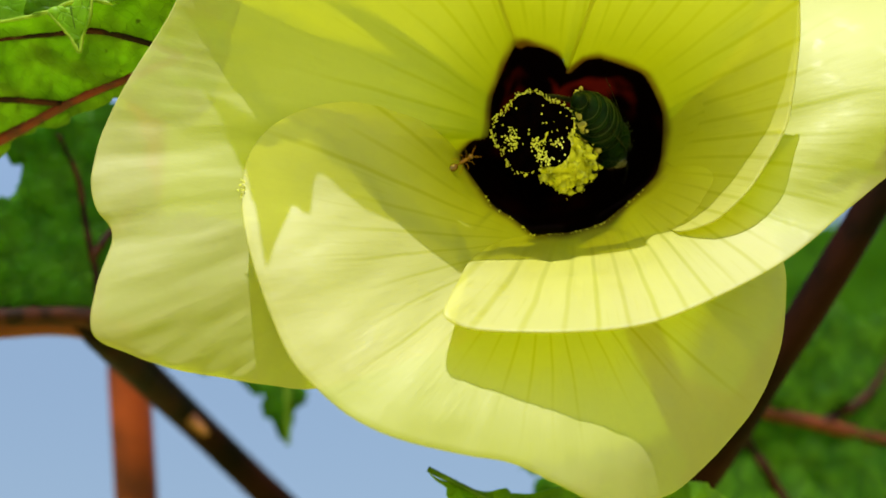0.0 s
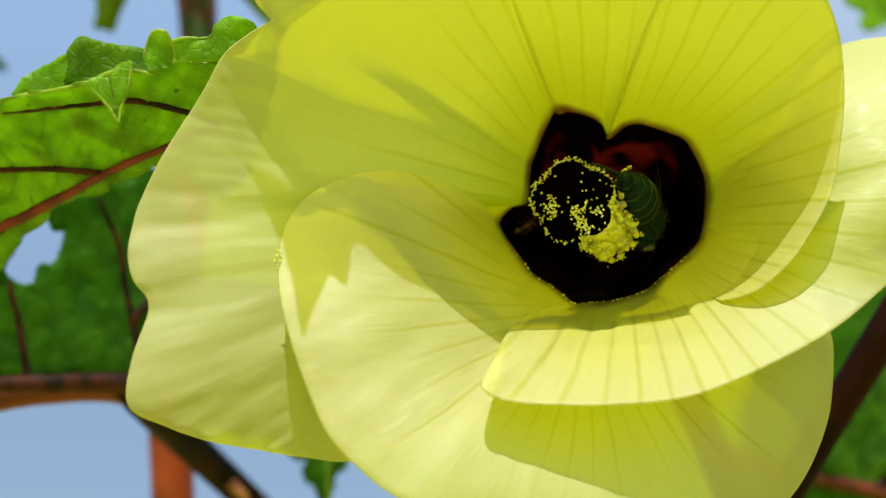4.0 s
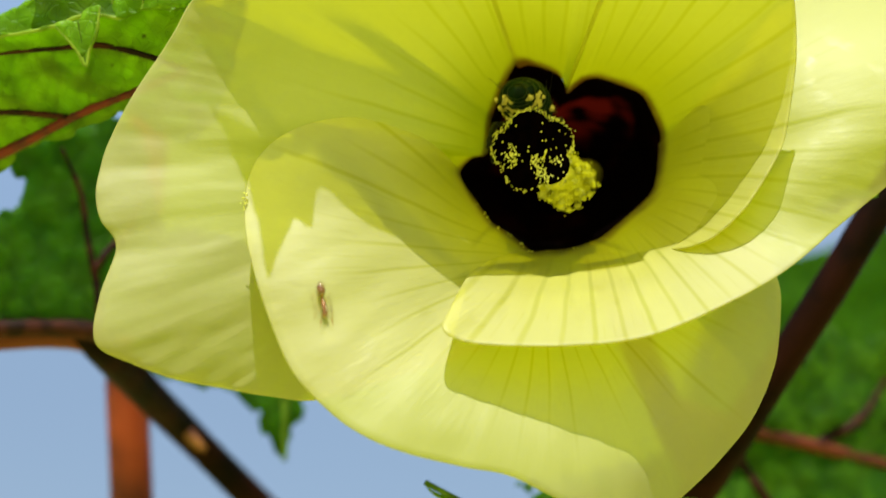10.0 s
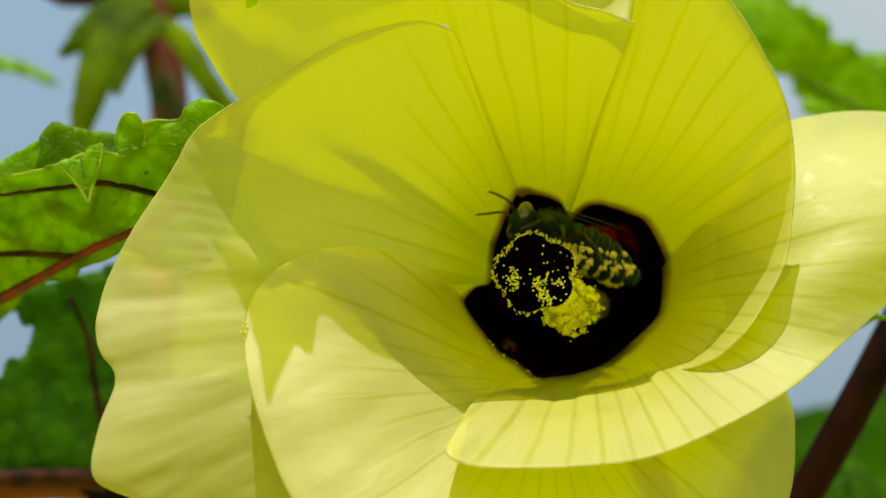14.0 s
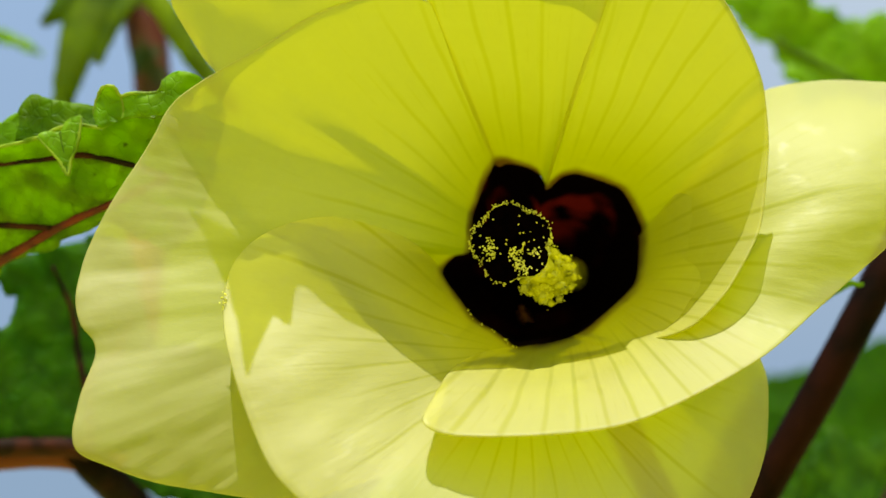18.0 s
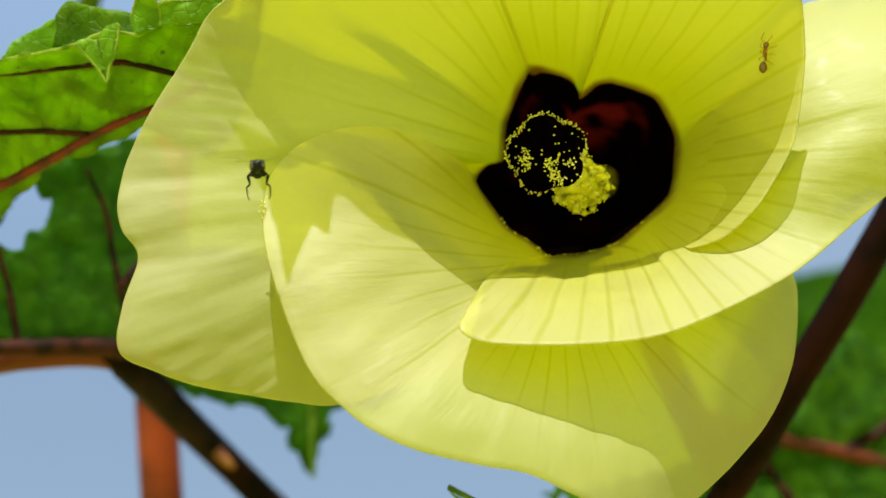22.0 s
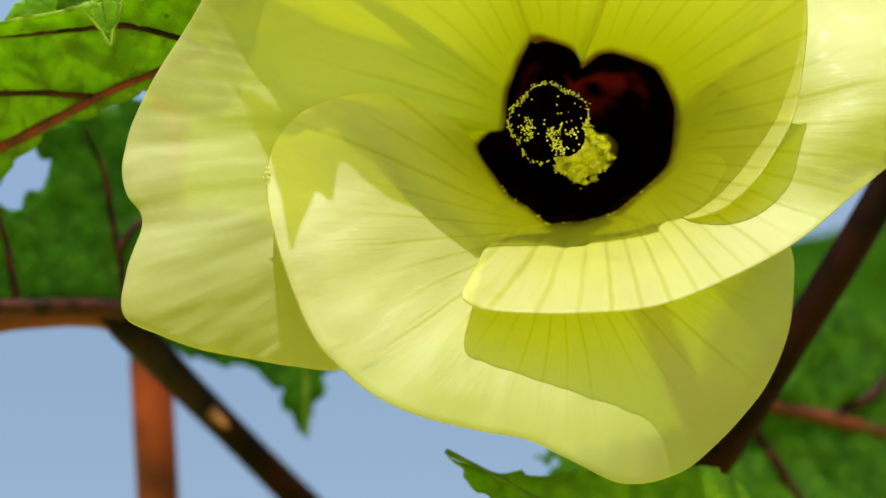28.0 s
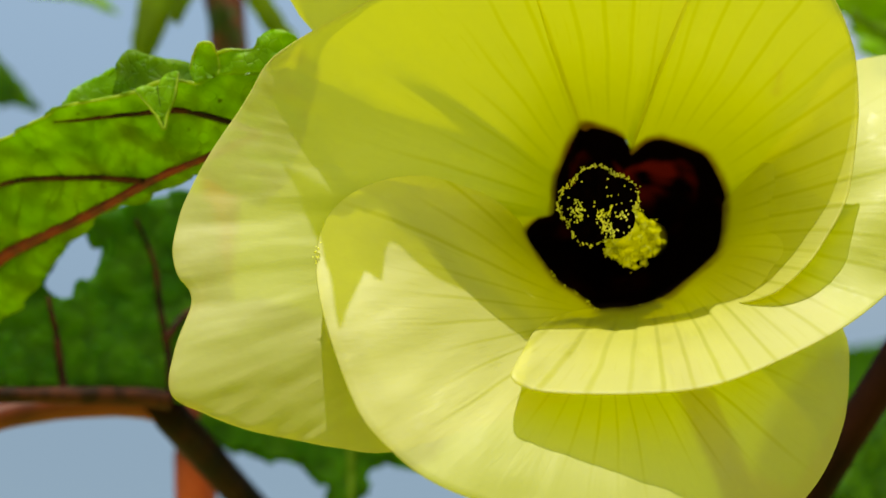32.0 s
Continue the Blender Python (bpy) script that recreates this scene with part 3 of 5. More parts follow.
UPPER_MIDRIB = [(-88.6, -9.9, -17.6), (-69.2, -6.0, -12.7), (-62.0, -2.4, -9.2), (-54.0, 0.6, -5.7), (-45.7, 3.9, -1.9), (-40.8, 5.5, 0.2), (-34.4, 7.5, 3.0)]
UPPER_VEIN_A = [(-46.2, 3.9, -1.9), (-52.4, 4.4, -2.2), (-60.1, 4.1, -3.5), (-66.6, 2.5, -5.7), (-74.8, 0.3, -8.5)]
UPPER_VEIN_B = [(-34.4, 7.5, 3.0), (-38.0, 8.7, 3.7), (-42.2, 9.5, 3.8), (-47.2, 9.3, 3.0), (-54.1, 8.9, 1.5)]
UPPER_VEIN_C = [(-57.3, -0.9, -7.4), (-62.0, -2.4, -9.2), (-64.5, -2.6, -9.6), (-68.1, -2.3, -9.8), (-72.1, -3.1, -10.8)]
FLAP = [(-45.03, 10.52, 8.2), (-44.4, 11.02, 8.2), (-43.23, 11.11, 8.2), (-42.64, 11.97, 8.2), (-41.66, 12.42, 8.2), (-41.27, 12.25, 8.2), (-41.58, 9.99, 8.2), (-42.24, 8.63, 8.2), (-42.55, 7.27, 8.2), (-43.42, 8.65, 8.2)]
LEAF_LOWER = [(-50.8, -17.7, -35.2), (-45.5, -17.3, -38.3), (-31, -16, -46), (-29.5, -9, -47), (-40, -5, -41.5), (-44.3, -4.4, -39), (-46.8, 6, -37.5), (-50, 7.9, -35.7), (-54.2, 6.3, -33.2), (-60.1, 3.8, -29.7), (-67.9, -1, -24.7), (-72.5, -3.1, -21.4), (-80.3, -6.4, -15.7), (-84.6, -12.4, -12.2), (-82.8, -17.8, -13.6), (-75.3, -17.2, -19.3), (-68.2, -16.7, -24.3), (-61.7, -16.6, -28.6), (-54.2, -16.5, -33.2)]
BITE = [(-63.6, -4.2, -27.5), (-62.8, -2.3, -28.0), (-61.1, 0.9, -29.0), (-59.8, 1.8, -29.9), (-59.2, 0.2, -30.2), (-58.2, 0.4, -30.9), (-58.5, -1.9, -30.7), (-59.2, -3.2, -30.2), (-60.5, -3.5, -29.4), (-61.1, -5.4, -29.0), (-62.6, -5.4, -28.1)]
LOWER_VEIN_A = [(-50.8, -17.4, -34.6), (-54.0, -16.8, -32.7), (-61.5, -16.7, -28.1), (-68.1, -16.7, -23.8), (-75.1, -17.2, -18.8), (-81.7, -18.0, -13.8)]
LOWER_VEIN_B = [(-50.8, -17.4, -34.6), (-51.2, -12.1, -34.4), (-52.3, -6.0, -33.8), (-52.9, -1.2, -33.4), (-54.8, 4.0, -32.3)]
LOWER_VEIN_C = [(-51.5, -10.0, -34.2), (-49.8, -7.3, -35.2), (-48.3, -5.9, -36.1), (-46.7, -1.7, -37.0)]
LOWER_VEIN_D = [(-61.5, -16.6, -28.1), (-62.4, -10.0, -27.5), (-63.3, -5.5, -27.0)]
LOWER_VEIN_E = [(-69.6, -16.6, -22.7), (-71.2, -12.6, -21.6), (-71.8, -8.8, -21.3)]
PETIOLE = [(-100.6, -30.3, -24.1), (-86.6, -25.0, -24.7), (-74.3, -21.0, -26.7), (-67.6, -18.7, -30.6), (-62.0, -17.8, -34.5), (-56.1, -17.6, -38.4), (-52.0, -18.8, -42.2)]
BRANCH = [(-53.9, -15.7, -37.1), (-52.4, -18.8, -41.0), (-50.3, -24.8, -55.2), (-46.9, -32.6, -71.5), (-39.8, -42.4, -81.2), (-31.7, -52.6, -87.8), (-4.5, -86.5, -97.5), (9.8, -130.0, -100.8)]
MAIN_STEM = [(-55.1, -103.2, -82.5), (-55.5, -68.1, -81.2), (-55.7, -49.1, -80.0), (-56.3, -35.1, -78.7), (-56.5, -24.8, -78.0), (-56.2, -9.5, -81.2), (-54.0, 30.0, -90.0), (-55.5, 43.6, -92.5), (-57.0, 52.5, -93.5), (-60.0, 62.5, -95.0)]
SIDE_STEM = [(52.2, 19.3, -24.1), (46.4, 11.0, -24.1), (39.8, 0.8, -24.1), (32.5, -11.8, -25.4), (25.5, -23.7, -27.9), (20.2, -34.2, -32.5), (-1.7, -79.4, -61.8), (-29.7, -144.8, -80.0)]
LEAF_HANGING = [(-54.2, -20.2, -68.2), (-50.9, -23.9, -68.2), (-45.2, -25.9, -68.2), (-40.3, -26.4, -68.2), (-39.3, -26.9, -68.2), (-37.0, -29.0, -68.2), (-35.5, -29.7, -68.2), (-36.0, -30.8, -68.2), (-34.4, -33.2, -68.2), (-32.1, -36.6, -68.2), (-31.5, -33.3, -68.2), (-30.8, -31.5, -68.2), (-29.0, -29.7, -68.2), (-29.8, -28.4, -68.2), (-28.4, -26.7, -68.2), (-22.3, -26.8, -68.2), (-19.0, -21.2, -68.2), (-32.0, -13.0, -68.2), (-46.8, -14.5, -68.2)]
LEAF_BOTTOM = [(-13.0, -29.5, 2.6), (-12.2, -30.4, 2.0), (-10.9, -31.0, 1.3), (-8.8, -31.5, 0.0), (-6.7, -31.9, -1.3), (-2.3, -32.1, -3.2), (5.5, -31.6, -5.9), (14.7, -33.2, -8.5), (18.6, -38.8, -8.5), (15.8, -45.9, -5.9), (6.0, -47.0, -2.6), (-2.6, -42.2, -0.7), (-5.8, -38.2, 0.7), (-7.9, -35.5, 1.3), (-9.3, -33.7, 2.0), (-10.3, -33.2, 2.0), (-11.4, -31.4, 2.6), (-12.4, -30.5, 2.6)]
LEAF_RIGHT = [(-1.4, -36.0, -43.6), (0.3, -36.5, -43.6), (1.9, -37.1, -43.6), (1.1, -39.2, -44.9), (11.9, -47.2, -48.8), (24.0, -60.7, -55.2), (42.9, -67.7, -68.2), (65.8, -61.5, -74.8), (73.5, -37.4, -81.2), (68.3, -21.9, -81.2), (60.1, -20.1, -80.0), (56.1, -19.1, -78.7), (51.6, -20.3, -77.4), (47.8, -17.5, -76.0), (44.1, -19.7, -74.8), (40.0, -24.5, -72.2), (33.0, -30.5, -67.0), (18.9, -33.6, -55.2), (8.3, -35.6, -48.8)]
RIGHT_VEIN_A = [(20.3, -27.6, -54.6), (33.1, -31.9, -64.4), (43.5, -34.5, -70.2), (54.9, -37.7, -75.4), (67.3, -41.2, -78.7)]
RIGHT_VEIN_B = [(25.0, -29.6, -59.1), (30.6, -34.8, -60.5), (35.1, -41.0, -63.1), (39.8, -49.1, -64.4), (43.8, -59.0, -65.7)]
RIGHT_VEIN_C = [(43.5, -34.5, -70.2), (50.5, -31.3, -74.1), (58.3, -25.0, -77.4)]
LEAF_FAR = [(80.0, -8.9, -260.0), (91.5, -4.4, -260.0), (104.5, -1.6, -260.0), (117.7, 4.5, -260.0), (140.1, 0.8, -260.0), (171.2, -12.8, -260.0), (181.8, -75.4, -260.0), (131.9, -111.8, -260.0), (78.9, -87.8, -260.0), (64.0, -41.5, -260.0)]
LEAF_POINT = [(26.0, -3.6, -10.0), (28.2, -2.3, -10.0), (29.8, -1.85, -10.0), (32.3, -2.48, -10.0), (30.3, -2.95, -10.0), (27.6, -4.4, -10.0)]
LEAF_TIP_TOP = [(-29.7, 23.8, 19.5), (-29.4, 24.5, 19.5), (-28.8, 25.4, 19.5), (-27.9, 26.2, 19.5), (-26.5, 26.6, 19.5), (-22.3, 27.3, 20.2), (-17.8, 27.7, 20.2), (-12.3, 26.9, 20.8), (-13.2, 25.2, 20.2), (-17.8, 24.2, 19.5), (-20.1, 24.5, 19.5), (-21.5, 24.1, 19.5), (-24.3, 23.9, 19.5), (-25.3, 22.9, 19.5), (-26.0, 22.7, 19.5), (-26.7, 20.9, 19.5), (-27.6, 21.2, 19.5), (-28.2, 22.0, 19.5), (-28.7, 22.3, 19.5), (-29.4, 23.1, 19.5)]
TOP_VEIN = [(-17.9, 23.0, 22.1), (-18.4, 24.1, 22.1), (-19.1, 25.3, 22.1), (-19.9, 26.8, 22.1)]
LEAF_TOP_RIGHT = [(33.2, 57.1, -87.8), (35.4, 60.0, -87.8), (38.2, 60.4, -87.8), (41.3, 57.9, -88.4), (43.2, 58.9, -88.4), (47.4, 56.1, -89.0), (51.1, 53.7, -89.7), (53.0, 51.0, -90.4), (56.2, 49.5, -90.4), (59.5, 48.1, -91.0), (64.3, 49.1, -91.7), (75.1, 46.2, -93.0), (77.6, 31.7, -93.0), (63.2, 34.6, -91.7), (56.7, 35.9, -91.0), (50.7, 34.5, -89.7), (49.5, 36.8, -89.7), (47.6, 38.6, -89.0), (45.9, 43.7, -88.4), (40.9, 46.5, -87.8)]
TOP_RIGHT_VEIN = [(46.4, 44.6, -88.4), (51.8, 42.1, -88.4), (58.9, 38.2, -88.4), (68.6, 33.7, -88.4)]
LEAF_DARK = [(-96.1, 35.5, -124.2), (-99.9, 36.9, -124.2), (-105.4, 37.0, -124.2), (-111.9, 38.5, -124.2), (-120.8, 42.5, -124.2), (-125.3, 50.3, -124.2), (-118.8, 56.7, -124.2), (-109.9, 54.3, -124.2), (-107.7, 49.7, -124.2), (-104.4, 46.3, -124.2), (-102.2, 43.8, -124.2), (-99.4, 40.5, -124.2)]
LEAF_PALE = [(-80.6, 53.2, -120.2), (-83.3, 54.0, -120.2), (-86.4, 55.3, -120.2), (-90.6, 56.3, -120.2), (-97.9, 57.2, -120.2), (-99.1, 59.9, -120.2), (-90.7, 59.1, -120.2), (-86.0, 57.5, -120.2), (-82.8, 55.7, -120.2)]
LEAF_CURL = [(-39.75, 11.25, 7.6), (-40.22, 12.44, 7.6), (-39.91, 13.81, 7.6), (-39.24, 14.71, 7.6), (-38.26, 14.69, 7.6), (-37.79, 14.05, 7.6), (-36.69, 14.14, 7.6), (-34.53, 14.22, 7.6), (-34.02, 15.27, 7.6), (-33.15, 15.93, 7.6), (-32.17, 15.91, 7.6), (-30.42, 15, 7.6), (-31.21, 13.45, 7.6), (-32.77, 12.3, 7.6), (-35.12, 12.14, 7.6), (-36.69, 12.06, 7.6), (-37.67, 12, 7.6), (-38.65, 11.42, 7.6), (-39.16, 11.16, 7.6)]
LEAF_LOBE = [(-53.87, 10.73, 1), (-53.46, 11.34, 1), (-52.84, 12.37, 1), (-51.92, 13.11, 1), (-50.76, 13.67, 1), (-49.51, 14.31, 1), (-48.47, 14.54, 1), (-48.01, 14.03, 1), (-47.75, 12.7, 1), (-48, 11.45, 1), (-50.33, 10.83, 1), (-52.41, 10.45, 1)]
LEAF_DOME = [(-48.24, 10.95, 2.6), (-48, 12.8, 2.6), (-48.09, 14.11, 2.6), (-47.76, 14.85, 2.6), (-46.94, 15.49, 2.6), (-45.79, 15.26, 2.6), (-44.55, 14.91, 2.6), (-42.91, 14.75, 2.6), (-41.48, 14.44, 2.6), (-40.66, 13.81, 2.6), (-40.04, 12.24, 2.6), (-42.5, 11.67, 2.6), (-45.78, 11.11, 2.6)]
POD = [(-69.7, 70.2, -95.0)]
STIGMA = [(-4.2, -0.3, 12.3), (-0.5, -2.7, 6.5), (3.3, -0.3, -13.0)]
GLOSS = [(13.4, 28.2, 2.0), (16.5, 28.3, 2.0)]
hole_xyz = curve_by_node(HOLE[-2:] + HOLE + HOLE[:2], 25 * 12)
hole_at = np.unwrap(np.arctan2(hole_xyz[:, 1], hole_xyz[:, 0]))


def hole_edge(a):
    """The edge of the dark throat at an angle."""
    a = (a - hole_at[0] - 0.6) % (2 * math.pi) + hole_at[0] + 0.6
    return np.array([np.interp(a, hole_at, hole_xyz[:, k]) for k in range(3)])


def funnel(r):
    return 17.5 * (1 - np.exp(-np.maximum(r - 7.0, 0) / 7.5))


def petal(rim, a0, a1, sink, seed, label, swell=0.0, inside=None, straight=(0.0, 0.0), free=(1, 1), lift=0.0, rows=40, cols=210, crease=0.16, wrinkle=0.0, fan=(0, 0, 23.0)):
    """One petal from the throat's edge to its rim, which rolls back a little."""
    edge = curve_by_node(rim, cols) if inside else curve_through(rim, cols)
    foot_line = curve_by_node(inside, cols) if inside else None
    bm = bmesh.new()
    grid = []
    for i in range(cols):
        s = i / (cols - 1)
        base = hole_edge(radians(a0 + (a1 - a0) * s))
        inner = foot_line[i] if inside else base
        calm = (1 if free[0] else min(1.0, 5 * s)) * (1 if free[1] else min(1.0, 5 * (1 - s)))
        flat = straight[0] + (straight[1] - straight[0]) * max(0.0, min(1.0, 2.5 * s - 1.5 if straight[1] > straight[0] else 2 * s)) ** 1.5
        inner = inner - np.array([0, 0, 0.12])
        tip = edge[i]
        rb, rt = np.hypot(*inner[:2]), np.hypot(*tip[:2])
        column = []
        for k in range(rows):
            t = k / (rows - 1)
            xy = inner[:2] + (tip[:2] - inner[:2]) * t
            r = np.hypot(*xy)
            z = funnel(r) + (tip[2] - funnel(rt)) * t ** 1.6 + (inner[2] - funnel(rb)) * (1 - t) ** 2
            z += flat * (inner[2] + (tip[2] - inner[2]) * t - z)
            z -= calm * sink * math.sin(math.pi * min(1.0, t * 1.15))
            z += swell * math.sin(math.pi * t ** 1.7) * max(0.0, math.sin(math.pi * s)) ** 0.7
            z += lift * math.sin(math.pi * t ** 0.75) * max(0.0, math.sin(math.pi * s)) ** 0.5
            a = math.atan2(xy[1], xy[0])
            z += calm * crease * t * (1.15 - t) * 4 * noise.noise((a * 9 + seed, r * 0.08, seed)) + calm * 0.10 * t * noise.noise((xy[0] * 0.5, xy[1] * 0.5, seed))
            z += calm * wrinkle * t * t * (noise.noise((a * 34 + seed, r * 0.16, seed)) + 0.5 * noise.noise((a * 70, r * 0.3, seed)))
            z += calm * 0.22 * t ** 4 * noise.noise((s * 26, seed, 3.0))
            column.append(bm.verts.new(Vector((xy[0], xy[1], z)) * MM))
        out = tip[:2] - inner[:2]
        out = out / max(1e-6, np.hypot(*out))
        zt = column[-1].co.z / MM
        for push, drop in ((0.10, 0.03), (0.14, 0.10), (0.10, 0.18)):
            column.append(bm.verts.new(Vector((tip[0] + out[0] * push, tip[1] + out[1] * push, zt - drop * calm)) * MM))
        grid.append(column)
    for a, b in zip(grid, grid[1:]):
        for k in range(len(a) - 1):
            bm.faces.new((a[k], a[k + 1], b[k + 1], b[k]))
    by_fan, by_foot = bm.loops.layers.uv.new("fan"), bm.loops.layers.uv.new("foot")
    middle = math.atan2(*(edge[cols // 2][1::-1] - np.array(fan[1::-1])))
    for face in bm.faces:
        for loop in face.loops:
            x, y = loop.vert.co.x / MM, loop.vert.co.y / MM
            turned = (math.atan2(y - fan[1], x - fan[0]) - middle + math.pi) % (2 * math.pi) - math.pi
            loop[by_fan].uv = (turned * fan[2] + seed * 5, math.hypot(x - fan[0], y - fan[1]))
            rim_at = hole_edge(math.atan2(y, x))
            loop[by_foot].uv = (math.hypot(x, y) - math.hypot(rim_at[0], rim_at[1]), 0)
    return part("petal", bm, PETAL, flower, label)


flower = thing("flower", FLOWER, "large pale yellow mallow flower with a dark maroon throat", "flower")
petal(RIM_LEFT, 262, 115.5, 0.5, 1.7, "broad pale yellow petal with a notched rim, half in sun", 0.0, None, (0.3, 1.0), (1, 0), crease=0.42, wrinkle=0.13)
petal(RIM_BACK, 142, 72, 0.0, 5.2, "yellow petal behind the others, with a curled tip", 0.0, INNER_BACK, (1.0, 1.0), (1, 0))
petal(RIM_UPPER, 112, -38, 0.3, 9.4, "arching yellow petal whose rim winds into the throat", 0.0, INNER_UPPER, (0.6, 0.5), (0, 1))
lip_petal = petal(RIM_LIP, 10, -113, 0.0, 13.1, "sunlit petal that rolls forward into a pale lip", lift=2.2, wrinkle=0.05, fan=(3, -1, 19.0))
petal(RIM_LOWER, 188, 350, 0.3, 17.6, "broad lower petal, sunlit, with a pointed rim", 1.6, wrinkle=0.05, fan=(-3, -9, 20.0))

# dark throat cup behind the petals' edge
bm = bmesh.new()
rings = []
for depth, shrink in ((-0.55, 1.07), (-1.6, 1.05), (-4.0, 0.99), (-9.0, 0.82), (-14.0, 0.58), (-17.0, 0.30)):
    ring = []
    for k in range(72):
        e = hole_edge(-math.pi + 2 * math.pi * k / 72)
        w = noise.noise((k * 0.5, depth, 1.0)) * 0.15
        ring.append(bm.verts.new(Vector((e[0] * shrink * 1.005, e[1] * shrink * 1.005, e[2] * max(0.0, 1 + depth / 14) - 0.35 + depth + w)) * MM))
    rings.append(ring)
for a, b in zip(rings, rings[1:]):
    for k in range(72):
        bm.faces.new((a[k], a[(k + 1) % 72], b[(k + 1) % 72], b[k]))
bm.faces.new(rings[-1])
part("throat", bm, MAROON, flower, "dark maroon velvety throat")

# column of anthers and the five-lobed stigma
top, mid, foot = (Vector(p) for p in STIGMA)
axis = (top - foot).normalized()
bm = bmesh.new()
tube(bm, [foot - axis * 3, foot, mid * 0.5 + foot * 0.5, mid, top], [1.7, 1.6, 1.5, 1.4, 1.3], 14, 26, 0.15, 2.0)
column = part("staminal_column", bm, ANTHER, flower, "pale yellow stamen column")
for k in range(5):
    a = 2 * math.pi * k / 5 + 0.5
    c = top + Vector((math.cos(a) * 1.75, math.sin(a) * 1.75, 0.15 + 0.1 * math.sin(k * 2.1)))
    bm = bmesh.new()
    blob(bm, c, (1.72, 1.66, 0.75), (8 * math.sin(a), -8 * math.cos(a), 0), 12, 20, 0.10, k * 3.1)
    part("stigma_lobe", bm, STIGMA_SKIN, column, "near-black velvety stigma lobe")
bm = bmesh.new()
blob(bm, top - Vector((0, 0, 0.1)), (1.5, 1.5, 0.6))
part("stigma_centre", bm, STIGMA_SKIN, column)
rng = random.Random(7)
bm = bmesh.new()
clumps = [(0.1, -0.9), (0.3, -0.6), (0.0, -1.2), (0.4, -1.9), (0.9, -2.1), (0.6, -1.5), (-1.7, 0.1), (-1.6, -0.3), (-2.0, -1.2), (-1.6, -1.0), (-2.1, -0.6), (1.6, -1.0), (2.1, -0.9), (1.2, -2.4)]
for k in range(760):
    a = rng.uniform(0, 2 * math.pi)
    lobe = 3.10 + 0.42 * abs(math.cos(2.5 * (a - 0.5))) + 0.12 * noise.noise((a * 3, 1.0, 4.0))
    if k < 520:
        low = 0.35 + 0.65 * max(0.0, math.cos(a + 1.9))
        rr = lobe + rng.gauss(0, 0.13) - abs(rng.gauss(0, 0.40)) * low
        p = top + Vector((math.cos(a) * rr, math.sin(a) * rr, 0.30 + rng.uniform(-0.8, 0.3)))
    elif k < 725:
        cx, cy = rng.choice(clumps)
        p = top + Vector((cx + rng.gauss(0, 0.22), cy + rng.gauss(0, 0.22), 0.92 + rng.uniform(-0.05, 0.12)))
    else:
        rr = math.sqrt(rng.random()) * 3.1
        p = top + Vector((math.cos(a) * rr, math.sin(a) * rr, 0.85))
    s = rng.uniform(0.055, 0.10)
    blob(bm, p, (s, s, s), (0, 0, 0), 4, 6)
part("pollen", bm, POLLEN, column, "bright yellow pollen grains")["kind"] = "stuff"
for k in range(110):
    h = rng.random()
    a = rng.uniform(0, 2 * math.pi)
    c = top.lerp(mid, 0.42 + 0.72 * h)
    side = axis.cross(Vector((0, 1, 0))).normalized()
    over = side.cross(axis)
    d = side * math.cos(a) + over * math.sin(a)
    rr = 1.35 + 0.75 * rng.random()
    bm = bmesh.new()
    tube(bm, [c + d * 1.3, c + d * (rr * 0.8), c + d * rr], [0.10, 0.09, 0.08], 5, 4)
    blob(bm, c + d * (rr + 0.2), (0.42, 0.30, 0.26), (rng.uniform(0, 180), rng.uniform(0, 180), 0), 6, 8, 0.5, k * 1.7)
    for j in range(14):
        q = c + d * (rr + 0.22) + Vector((rng.gauss(0, 0.24), rng.gauss(0, 0.24), rng.gauss(0, 0.24)))
        s = rng.uniform(0.06, 0.10)
        blob(bm, q, (s, s, s), (0, 0, 0), 4, 6)
    part("anther", bm, ANTHER if k % 3 else POLLEN, column)
# pollen grains fallen on the petals' edge
bm = bmesh.new()
for k in range(46):
    a = radians(rng.uniform(205, 330))
    e = hole_edge(a)
    f = 1.0 + abs(rng.gauss(0, 0.02))
    s = rng.uniform(0.06, 0.13)
    blob(bm, (e[0] * f, e[1] * f, e[2] + 0.35 + 2.0 * (f - 1)), (s, s, s), (0, 0, 0), 4, 6)
for k in range(16):
    s = rng.uniform(0.05, 0.11)
    blob(bm, (-27.75 + rng.gauss(0, 0.13), -4.9 + rng.gauss(0, 0.5), 16.5 + rng.gauss(0, 0.15)), (s, s, s), (0, 0, 0), 4, 6)
part("fallen_pollen", bm, POLLEN, flower)["kind"] = "stuff"
# sepal and stalk behind the funnel
bm = bmesh.new()
blob(bm, (1, 0, -23), (7, 7, 5.5), (0, 0, 0), 12, 18, 0.1)
part("calyx", bm, LEAF, flower, "green calyx behind the petals")
bm = bmesh.new()
tube(bm, [(1, 0, -26), (7, -8, -32), (12, -18, -34), (17, -29, -34), SIDE_STEM[5]], [2.0, 1.9, 1.9, 2.1, 2.2], 12, 30, 0.1)
part("flower_stalk", bm, STEM_DARK, flower, "dark red-brown flower stalk")
bm = bmesh.new()
tube(bm, [GLOSS[0], (Vector(GLOSS[0]) + Vector(GLOSS[1])) / 2 + Vector((0, -0.4, 0)), GLOSS[1]], [1.0, 0.6, 0.1], 8, 8)
part("bract_tip", bm, LEAF_YOUNG, flower)

# ---- plant ----
plant = thing("mallow_plant", pose(FLOWER.translation.x - 0.04, FLOWER.translation.y + 0.09, -0.05), "tall mallow plant with red stems and lobed toothed leaves", "plant")
